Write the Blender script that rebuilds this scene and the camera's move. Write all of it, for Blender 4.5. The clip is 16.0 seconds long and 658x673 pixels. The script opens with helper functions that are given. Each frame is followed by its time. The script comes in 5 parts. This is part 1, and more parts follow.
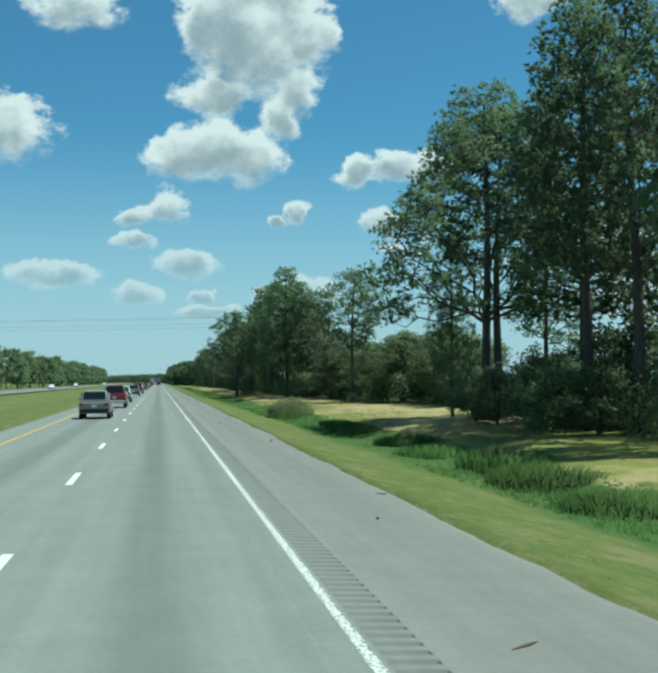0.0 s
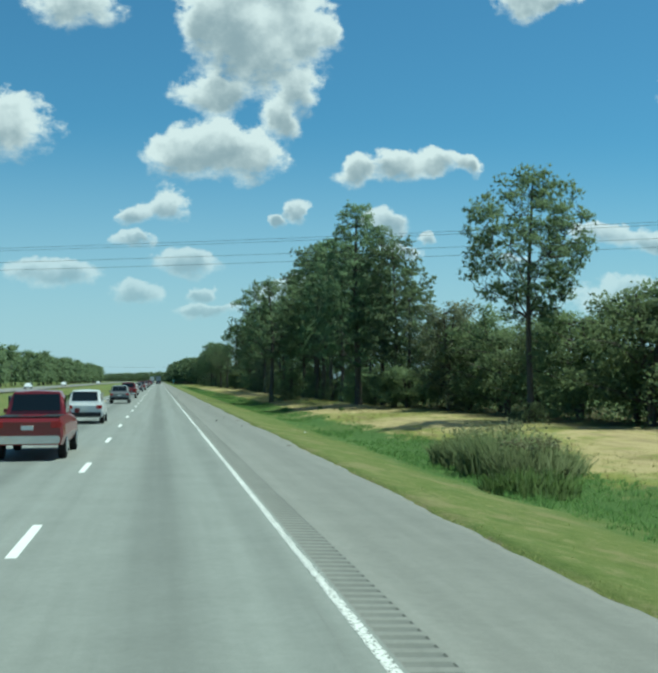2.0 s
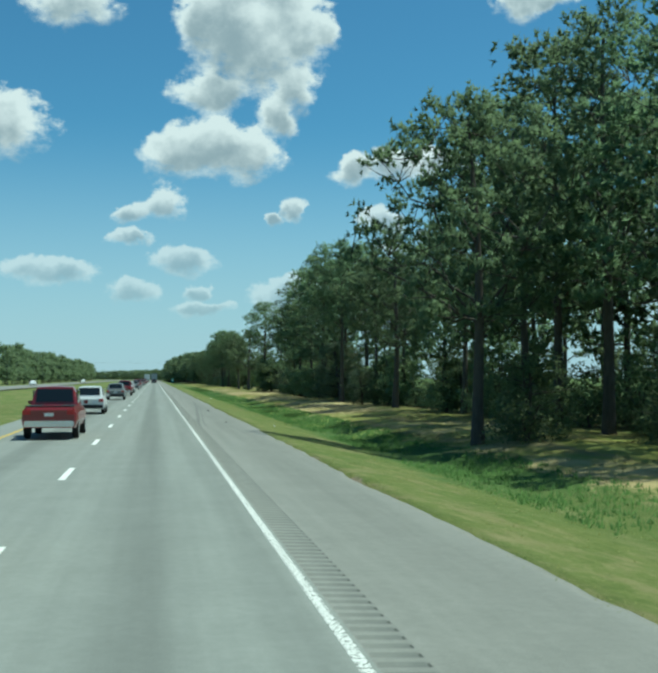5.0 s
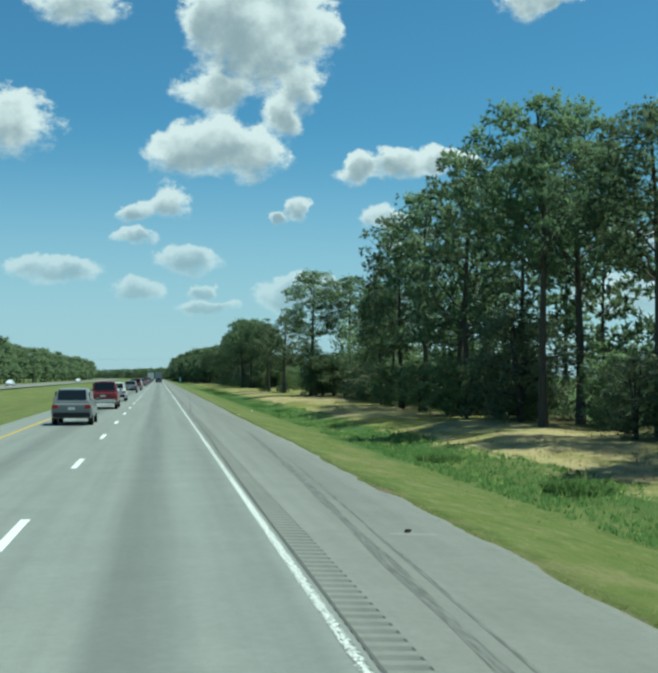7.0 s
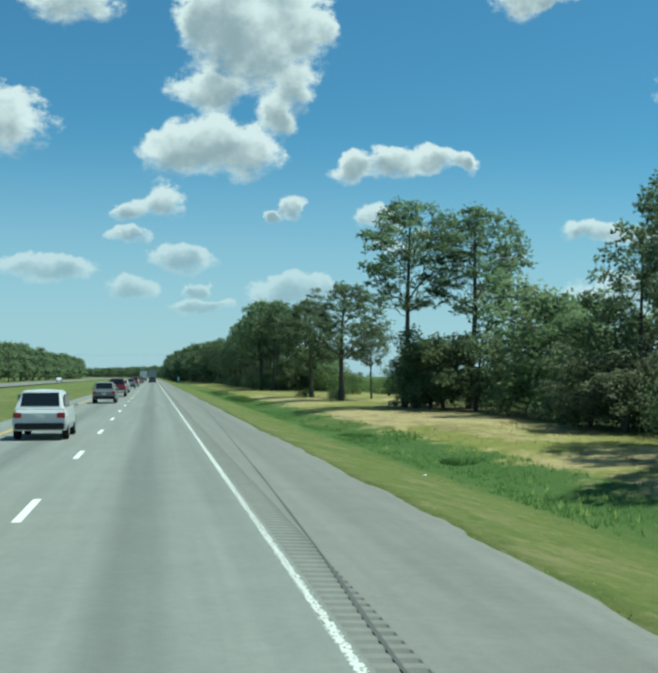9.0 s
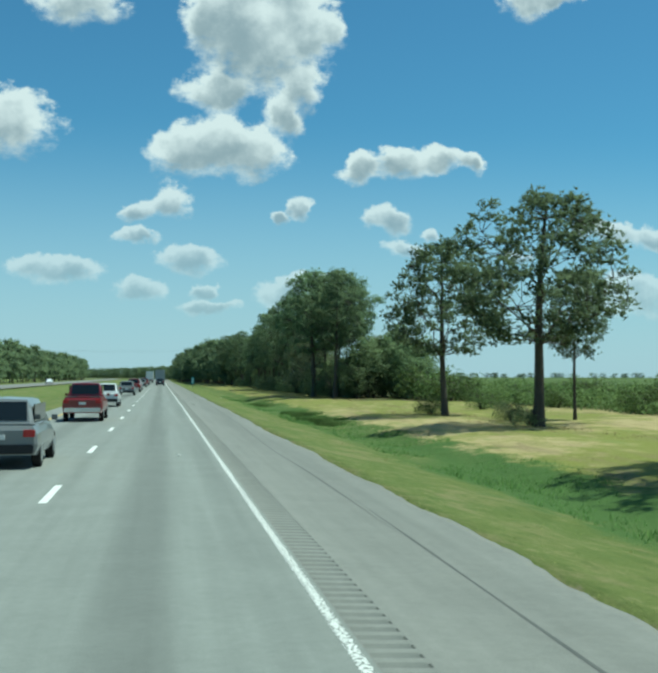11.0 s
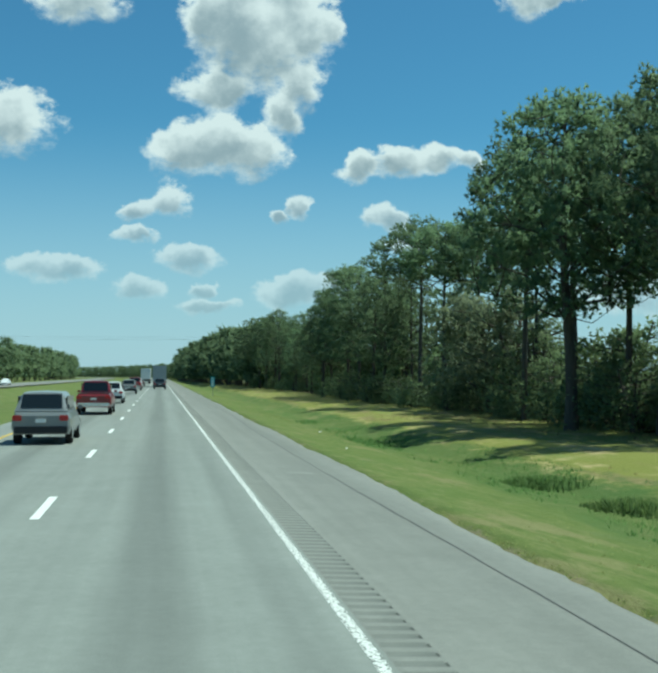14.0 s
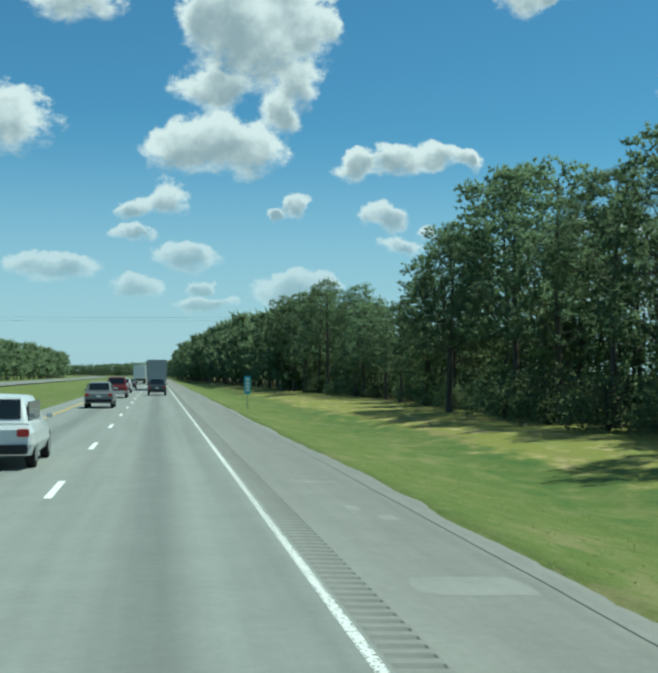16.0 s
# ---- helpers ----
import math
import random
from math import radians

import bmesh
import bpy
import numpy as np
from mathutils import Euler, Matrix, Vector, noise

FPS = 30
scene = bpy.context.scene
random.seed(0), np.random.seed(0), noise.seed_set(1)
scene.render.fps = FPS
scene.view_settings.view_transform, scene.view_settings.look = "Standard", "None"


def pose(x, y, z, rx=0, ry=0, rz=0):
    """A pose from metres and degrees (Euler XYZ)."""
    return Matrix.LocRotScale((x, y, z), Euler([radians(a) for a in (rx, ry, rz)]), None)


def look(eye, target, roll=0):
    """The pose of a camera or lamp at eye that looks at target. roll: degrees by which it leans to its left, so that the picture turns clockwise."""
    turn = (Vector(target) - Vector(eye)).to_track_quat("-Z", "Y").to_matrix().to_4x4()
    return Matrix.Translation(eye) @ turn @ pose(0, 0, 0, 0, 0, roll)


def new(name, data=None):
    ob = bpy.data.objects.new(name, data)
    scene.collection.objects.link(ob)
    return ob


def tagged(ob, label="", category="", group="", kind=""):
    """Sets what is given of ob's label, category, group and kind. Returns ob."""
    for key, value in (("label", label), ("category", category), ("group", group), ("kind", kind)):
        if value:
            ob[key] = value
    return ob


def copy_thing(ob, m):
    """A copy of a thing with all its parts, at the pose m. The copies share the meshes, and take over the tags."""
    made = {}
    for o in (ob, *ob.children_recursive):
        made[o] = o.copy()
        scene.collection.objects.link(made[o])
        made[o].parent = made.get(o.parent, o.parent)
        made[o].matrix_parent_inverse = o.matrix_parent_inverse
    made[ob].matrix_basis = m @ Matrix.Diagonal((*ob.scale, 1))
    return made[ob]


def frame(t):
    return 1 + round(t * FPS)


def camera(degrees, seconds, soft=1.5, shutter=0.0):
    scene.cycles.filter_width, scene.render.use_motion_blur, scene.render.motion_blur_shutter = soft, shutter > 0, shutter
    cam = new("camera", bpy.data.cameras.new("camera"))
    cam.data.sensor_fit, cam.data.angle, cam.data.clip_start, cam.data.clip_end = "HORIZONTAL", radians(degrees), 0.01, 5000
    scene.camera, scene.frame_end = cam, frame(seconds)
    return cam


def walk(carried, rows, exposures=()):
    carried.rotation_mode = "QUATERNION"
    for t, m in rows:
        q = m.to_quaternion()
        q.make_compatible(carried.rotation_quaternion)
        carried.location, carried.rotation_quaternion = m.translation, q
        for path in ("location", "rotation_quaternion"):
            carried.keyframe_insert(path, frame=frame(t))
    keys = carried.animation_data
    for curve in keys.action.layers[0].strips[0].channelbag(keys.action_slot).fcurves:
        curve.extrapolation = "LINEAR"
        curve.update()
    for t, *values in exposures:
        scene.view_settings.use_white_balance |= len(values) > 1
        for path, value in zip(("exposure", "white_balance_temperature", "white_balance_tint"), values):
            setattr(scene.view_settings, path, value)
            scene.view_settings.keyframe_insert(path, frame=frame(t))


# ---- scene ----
# ---------------------------------------------------------------- camera
SPEED = 29.2
EYE = 2.25
cam = camera(35.4, 16.0, soft=3.0)

# seconds, metres from the edge line, yaw, pitch, roll
PATH = [
    (0, -1.72, -9.38, 2.42, 0.35), (0.5, -1.80, -9.33, 2.45, 0.21), (1, -1.80, -9.31, 2.39, 0.17),
    (1.5, -1.83, -9.40, 2.42, -0.08), (2, -1.83, -9.40, 2.37, 0.14), (2.5, -1.82, -9.54, 2.33, 0.09),
    (3, -1.82, -9.52, 2.32, 0.30), (3.5, -1.78, -9.67, 2.32, 0.05), (4, -1.74, -9.67, 2.32, 0.03),
    (4.5, -1.70, -9.65, 2.31, 0.03), (5, -1.65, -9.60, 2.29, 0.03), (5.5, -1.60, -9.55, 2.28, 0.03),
    (6, -1.56, -9.50, 2.26, 0.03), (6.5, -1.54, -9.47, 2.25, 0.04), (7, -1.60, -9.35, 2.23, -0.01),
    (7.5, -1.60, -9.34, 2.18, -0.16), (8, -1.65, -9.40, 2.11, -0.08), (8.5, -1.63, -9.60, 2.14, -0.25),
    (9, -1.61, -9.68, 2.18, -0.11), (9.5, -1.61, -9.60, 2.19, -0.1), (10, -1.60, -9.48, 2.20, -0.08),
    (10.5, -1.60, -9.36, 2.21, -0.06), (11, -1.60, -9.26, 2.22, -0.05), (11.5, -1.60, -9.20, 2.22, -0.05),
    (12, -1.62, -9.31, 2.05, -0.20), (12.5, -1.63, -9.33, 2.06, -0.02), (13, -1.67, -9.41, 2.05, -0.14),
    (13.5, -1.70, -9.29, 2.24, 0.04), (14, -1.74, -9.31, 2.16, -0.08), (14.5, -1.78, -9.29, 2.17, -0.02),
    (15, -1.77, -9.37, 2.15, -0.17), (15.5, -1.75, -9.40, 2.16, -0.07), (16, -1.71, -9.44, 2.05, 0.01),
]
walk(cam, [(t, pose(x, SPEED * t, EYE, 90 + p, r, yw)) for t, x, yw, p, r in PATH], [(0, 0.10, 5880, -16)])

# ---------------------------------------------------------------- node helpers


class Nodes:
    """Short hand for building node trees."""

    def __init__(self, tree):
        self.t = tree
        tree.nodes.clear()

    def add(self, kind, **props):
        n = self.t.nodes.new(kind)
        if "operation" in props:
            n.operation = props["operation"]
        if "use_clamp" in props:
            n.use_clamp = props["use_clamp"]
        if "interpolation_type" in props:
            n.interpolation_type, n.clamp = props["interpolation_type"], props["clamp"]
        if "noise_dimensions" in props:
            n.noise_dimensions = props["noise_dimensions"]
        if "data_type" in props:
            n.data_type = props["data_type"]
        if "blend_type" in props:
            n.blend_type = props["blend_type"]
        return n

    def put(self, socket, v):
        if isinstance(v, bpy.types.NodeSocket):
            self.t.links.new(v, socket)
        else:
            socket.default_value = v

    def math(self, op, a, b=0.0, c=None, clamp=False):
        n = self.add("ShaderNodeMath", operation=op, use_clamp=clamp)
        self.put(n.inputs[0], a)
        self.put(n.inputs[1], b)
        if c is not None:
            self.put(n.inputs[2], c)
        return n.outputs[0]

    def ramp(self, v, lo, hi, a=0.0, b=1.0):
        n = self.add("ShaderNodeMapRange", interpolation_type="SMOOTHSTEP", clamp=True)
        for i, x in enumerate((v, lo, hi, a, b)):
            self.put(n.inputs[i], x)
        return n.outputs[0]

    def noise(self, vec, scale, detail=4.0, rough=0.55, dist=0.0, dim="3D"):
        n = self.add("ShaderNodeTexNoise", noise_dimensions=dim)
        if vec is not None:
            self.put(n.inputs["Vector"], vec)
        self.put(n.inputs["Scale"], scale)
        self.put(n.inputs["Detail"], detail)
        self.put(n.inputs["Roughness"], rough)
        self.put(n.inputs["Distortion"], dist)
        return n.outputs["Fac"]

    def scaled(self, vec, s):
        n = self.add("ShaderNodeVectorMath", operation="MULTIPLY")
        self.put(n.inputs[0], vec)
        n.inputs[1].default_value = s
        return n.outputs[0]

    def mix(self, f, a, b):
        n = self.add("ShaderNodeMix", data_type="RGBA")
        self.put(n.inputs[0], f)
        self.put(n.inputs[6], a if isinstance(a, bpy.types.NodeSocket) else (*a, 1))
        self.put(n.inputs[7], b if isinstance(b, bpy.types.NodeSocket) else (*b, 1))
        return n.outputs[2]

    def bump(self, height, strength=0.3, distance=0.02):
        n = self.add("ShaderNodeBump")
        n.inputs["Strength"].default_value = strength
        n.inputs["Distance"].default_value = distance
        self.put(n.inputs["Height"], height)
        return n.outputs[0]


# ---------------------------------------------------------------- sky, clouds, sun
SUN_EL, SUN_AZ = radians(67), radians(88)       # height; bearing from +y towards +x
world = bpy.data.worlds.new("sky")
scene.world = world
world.use_nodes = True
w = Nodes(world.node_tree)
sky = w.add("ShaderNodeTexSky")
sky.sky_type, sky.sun_disc = "NISHITA", False
sky.sun_elevation, sky.sun_rotation = SUN_EL, SUN_AZ
sky.air_density, sky.dust_density, sky.ozone_density, sky.altitude = 1.0, 0.2, 1.2, 0.0
sky_bg = w.add("ShaderNodeBackground")
sky_bg.inputs["Strength"].default_value = 0.092
tone = w.add("ShaderNodeMix", data_type="RGBA", blend_type="MULTIPLY")
tone.inputs[0].default_value = 1.0
w.put(tone.inputs[6], sky.outputs[0])
tone.inputs[7].default_value = (0.54, 0.87, 1.01, 1)
w.put(sky_bg.inputs[0], tone.outputs[2])

gen = w.add("ShaderNodeTexCoord").outputs["Generated"]
sep = w.add("ShaderNodeSeparateXYZ")
w.put(sep.inputs[0], gen)
ahead = w.math("MAXIMUM", w.math("ABSOLUTE", sep.outputs[1]), 0.02)
U = w.math("DIVIDE", sep.outputs[0], ahead)
V = w.math("DIVIDE", sep.outputs[2], ahead)
flat = w.add("ShaderNodeCombineXYZ")
w.put(flat.inputs[0], U)
w.put(flat.inputs[1], V)
uv = flat.outputs[0]

# heaps of cumulus: bearing and height as tangents, half width, half height
TALL_CLOUD = [
    (0.094, 0.328, 0.074, 0.06), (0.135, 0.352, 0.04, 0.042), (0.052, 0.278, 0.042, 0.022), (0.05, 0.35, 0.034, 0.05),
    (0.136, 0.288, 0.028, 0.028), (0.095, 0.4, 0.085, 0.045), (0.165, 0.345, 0.014, 0.02), (0.06, 0.226, 0.056, 0.034),
    (0.096, 0.218, 0.026, 0.03), (0.118, 0.258, 0.019, 0.026), (0.022, 0.212, 0.04, 0.024),
    (0.006, 0.168, 0.029, 0.019), (-0.022, 0.156, 0.02, 0.014), (-0.026, 0.131, 0.025, 0.01),
    (0.027, 0.114, 0.034, 0.018),
]
LOW_CLOUDS = [
    (-0.018, 0.083, 0.034, 0.016), (0.038, 0.082, 0.014, 0.011), (0.042, 0.064, 0.034, 0.009),
    (0.195, 0.205, 0.027, 0.017), (0.238, 0.213, 0.03, 0.02), (0.275, 0.217, 0.03, 0.016), (0.305, 0.212, 0.016, 0.01),
    (0.132, 0.164, 0.012, 0.016), (0.114, 0.156, 0.01, 0.009), (0.22, 0.156, 0.026, 0.019),
    (0.238, 0.129, 0.022, 0.011), (0.264, 0.143, 0.016, 0.006), (0.114, 0.079, 0.03, 0.018),
    (0.14, 0.084, 0.034, 0.02), (0.162, 0.088, 0.02, 0.014),
]
FAR_CLOUDS = [
    (0.452, 0.150, 0.036, 0.014), (0.358, 0.124, 0.016, 0.008), (0.505, 0.144, 0.044, 0.014), (0.49, 0.085, 0.09, 0.026),
    (0.368, 0.388, 0.03, 0.024), (0.405, 0.392, 0.036, 0.014), (0.62, 0.3, 0.1, 0.05), (0.8, 0.16, 0.12, 0.04),
    (-0.1, 0.1, 0.05, 0.018), (-0.16, 0.24, 0.07, 0.04), (-0.3, 0.14, 0.08, 0.03), (-0.5, 0.3, 0.14, 0.07),
    (-0.08, 0.36, 0.05, 0.03),
]
billow = w.add("ShaderNodeTexNoise")
w.put(billow.inputs["Vector"], uv)
billow.inputs["Scale"].default_value, billow.inputs["Detail"].default_value, billow.inputs["Roughness"].default_value = 17, 9.0, 0.60
drift = w.add("ShaderNodeVectorMath", operation="MULTIPLY_ADD")
w.put(drift.inputs[0], billow.outputs["Color"])
drift.inputs[1].default_value, drift.inputs[2].default_value = (0.052, 0.044, 0), (-0.026, -0.022, 0)
bent = w.add("ShaderNodeVectorMath", operation="ADD")
w.put(bent.inputs[0], uv)
w.put(bent.inputs[1], drift.outputs[0])
sp2 = w.add("ShaderNodeSeparateXYZ")
w.put(sp2.inputs[0], bent.outputs[0])
UB, VB = sp2.outputs[0], sp2.outputs[1]
total, raised = None, None
for cu, cv, ru, rv in TALL_CLOUD + LOW_CLOUDS + FAR_CLOUDS:
    a = w.math("MULTIPLY_ADD", UB, 1 / ru, -cu / ru)
    b = w.math("MULTIPLY_ADD", VB, 1 / rv, -cv / rv)
    r2 = w.math("MULTIPLY_ADD", a, a, w.math("MULTIPLY", b, b))
    e = w.math("EXPONENT", w.math("MULTIPLY_ADD", r2, -3.5, 3.5))
    total = w.math("ADD", e, 1e-6 if total is None else total)
    raised = w.math("MULTIPLY_ADD", e, b, 0.0 if raised is None else raised)
field = w.math("DIVIDE", w.math("LOGARITHM", total, math.e), 3.5)
high = w.math("DIVIDE", raised, total)
fine = w.noise(w.scaled(uv, (1.0, 1.35, 1.0)), 42, 8.0, 0.64)
body = w.math("MULTIPLY_ADD", w.math("SUBTRACT", fine, 0.5), 2.0, field)
cover = w.math("MULTIPLY", w.ramp(body, 0.0, w.ramp(high, -0.7, 0.5, 1.0, 0.45)), w.ramp(V, 0.06, 0.22, 0.48, 0.97))
soft_ = w.noise(uv, 22, 6.0, 0.55)
thick = w.ramp(field, 0.35, 0.95)
glow = w.math("MULTIPLY_ADD", w.math("SUBTRACT", soft_, 0.5), 2.2, w.math("MULTIPLY", high, 0.75))
lit = w.ramp(w.math("ADD", glow, w.math("MULTIPLY", w.math("SUBTRACT", 1.0, thick), 0.75)), -0.42, 0.66)
cloud_colour = w.mix(lit, (0.38, 0.44, 0.50), (0.92, 0.92, 0.95))
cloud_bg = w.add("ShaderNodeBackground")
w.put(cloud_bg.inputs[0], cloud_colour)
cloud_bg.inputs["Strength"].default_value = 0.82
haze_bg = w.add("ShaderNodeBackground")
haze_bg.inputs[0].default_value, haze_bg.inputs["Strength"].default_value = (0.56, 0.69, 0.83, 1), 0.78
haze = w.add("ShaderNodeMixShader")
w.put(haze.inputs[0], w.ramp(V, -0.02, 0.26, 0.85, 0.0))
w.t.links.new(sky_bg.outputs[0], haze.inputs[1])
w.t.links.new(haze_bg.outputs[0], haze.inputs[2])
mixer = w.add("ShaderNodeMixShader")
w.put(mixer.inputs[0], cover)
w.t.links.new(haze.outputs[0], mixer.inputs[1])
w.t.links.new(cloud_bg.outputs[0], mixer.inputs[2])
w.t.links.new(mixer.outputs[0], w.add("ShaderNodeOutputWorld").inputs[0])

sun = new("sun", bpy.data.lights.new("sun", "SUN"))
sun.data.energy, sun.data.angle, sun.data.color = 5.0, radians(0.9), (1.0, 0.95, 0.86)
way = Vector((math.cos(SUN_EL) * math.sin(SUN_AZ), math.cos(SUN_EL) * math.cos(SUN_AZ), math.sin(SUN_EL)))
sun.matrix_world = look(way * 100, (0, 0, 0))

# ---------------------------------------------------------------- materials


def material(name, build, rough=0.9, spec=0.3):
    m = bpy.data.materials.new(name)
    m.use_nodes = True
    n = Nodes(m.node_tree)
    p = n.add("ShaderNodeBsdfPrincipled")
    p.inputs["Roughness"].default_value = rough
    p.inputs["Specular IOR Level"].default_value = spec
    build(n, p)
    n.t.links.new(p.outputs[0], n.add("ShaderNodeOutputMaterial").inputs[0])
    return m


def where(n):
    return n.add("ShaderNodeNewGeometry").outputs["Position"]


def plain(name, colour, rough=0.5, spec=0.4, metal=0.0, vary=0.12, scale=6.0):
    def build(n, p):
        v = n.noise(n.add("ShaderNodeTexCoord").outputs["Object"], scale, 5)
        lo = tuple(c * (1 - vary) for c in colour)
        hi = tuple(min(1, c * (1 + vary)) for c in colour)
        n.put(p.inputs["Base Color"], n.mix(v, lo, hi))
        n.put(p.inputs["Roughness"], n.math("MULTIPLY_ADD", v, 0.15, rough - 0.07))
        p.inputs["Metallic"].default_value = metal
    return material(name, build, rough, spec)


def stripe(n, x, centre, half, soft):
    """1 within half of centre, fading over soft metres."""
    return n.ramp(n.math("ABSOLUTE", n.math("SUBTRACT", x, centre)), half, half + soft, 1.0, 0.0)


def asphalt(name, base, lanes):
    def build(n, p):
        pos = where(n)
        s = n.add("ShaderNodeSeparateXYZ")
        n.put(s.inputs[0], pos)
        grit = n.noise(pos, 60, 3, 0.7)
        blotch = n.noise(pos, 0.9, 5, 0.6)
        mottle = n.noise(pos, 7.0, 4, 0.65)
        streak = n.noise(n.scaled(pos, (2.2, 0.05, 1)), 1.0, 5, 0.6)
        v = n.math("MULTIPLY_ADD", n.math("SUBTRACT", grit, 0.5), 0.55, 1.0)
        v = n.math("MULTIPLY", v, n.math("MULTIPLY_ADD", n.math("SUBTRACT", blotch, 0.5), 0.28, 1.0))
        v = n.math("MULTIPLY", v, n.math("MULTIPLY_ADD", n.math("SUBTRACT", mottle, 0.5), 0.30, 1.0))
        v = n.math("MULTIPLY", v, n.math("MULTIPLY_ADD", n.math("SUBTRACT", streak, 0.5), 0.45, 1.0))
        for centre, half, soft, k in lanes:
            d = n.math("MULTIPLY", stripe(n, s.outputs[0], centre, half, soft), k)
            v = n.math("MULTIPLY", v, n.math("SUBTRACT", 1.0, d))
        c = n.add("ShaderNodeVectorMath", operation="SCALE")
        c.inputs[0].default_value = base
        n.put(c.inputs["Scale"], v)
        n.put(p.inputs["Base Color"], c.outputs[0])
        n.put(p.inputs["Normal"], n.bump(grit, 0.35, 0.006))
    return material(name, build, 0.85, 0.25)


lane_asphalt = asphalt("lane_asphalt", (0.222, 0.232, 0.212), [(-1.83, 0.12, 0.55, 0.24), (-5.5, 0.12, 0.55, 0.22), (-0.45, 0.10, 0.30, 0.10)])
shoulder_asphalt = asphalt("shoulder_asphalt", (0.206, 0.205, 0.184), [(0.62, 0.05, 0.20, -0.05), (2.0, 0.35, 0.45, 0.07)])
strip_asphalt = asphalt("strip_asphalt", (0.206, 0.206, 0.185), [])
# groove floors a darker tone than the strip, right end walls darkest
groove_asphalt = asphalt("groove_asphalt", (0.160, 0.163, 0.146), [])
groove_end_asphalt = asphalt("groove_end_asphalt", (0.085, 0.086, 0.076), [])
far_asphalt = asphalt("far_asphalt", (0.20, 0.20, 0.185), [])


def paint(name, colour, wear, ragged=0.0):
    def build(n, p):
        pos = where(n)
        chips = n.math("MULTIPLY_ADD", n.noise(n.scaled(pos, (1.0, 0.7, 1.0)), 26, 5, 0.66), 3.6, -1.3)
        patch = n.noise(n.scaled(pos, (1.0, 0.25, 1)), 0.35, 2, 0.5)
        edge_ = n.math("ADD", chips, n.math("MULTIPLY", n.math("SUBTRACT", patch, 0.5), 0.60))
        if ragged:
            s = n.add("ShaderNodeSeparateXYZ")
            n.put(s.inputs[0], pos)
            rim = n.ramp(n.math("ABSOLUTE", n.math("ADD", s.outputs[0], 0.023)), 0.016, 0.060, 0.0, 0.17)
            rough_run = n.math("MULTIPLY_ADD", n.noise(n.scaled(pos, (0.0, 1.0, 0.0)), 0.09, 3, 0.5), 1.1, 0.25)
            rough_run = n.math("ADD", rough_run, n.math("ADD", n.math("MULTIPLY", stripe(n, s.outputs[1], 204, 9, 6), 0.5), n.math("ADD", n.math("MULTIPLY", stripe(n, s.outputs[1], 264, 14, 8), 0.35), n.math("MULTIPLY", stripe(n, s.outputs[1], 350, 14, 8), 0.35))))
            edge_ = n.math("ADD", edge_, n.math("MULTIPLY", rim, n.math("MULTIPLY_ADD", rough_run, 1.0, ragged)))
            edge_ = n.math("MULTIPLY_ADD", rough_run, 0.09, edge_)
        k = n.ramp(edge_, wear, wear + 0.04)
        dirt = n.noise(pos, 5, 4)
        worn = n.mix(dirt, tuple(c * 0.75 for c in colour), colour)
        n.put(p.inputs["Base Color"], n.mix(k, worn, (0.165, 0.172, 0.155)))
    return material(name, build, 0.7, 0.3)


white_paint = paint("white_road_paint", (0.72, 0.72, 0.68), 0.745, 0.50)
dash_paint = paint("dash_road_paint", (0.80, 0.80, 0.76), 1.15)
yellow_paint = paint("yellow_road_paint", (0.62, 0.42, 0.06), 1.10)


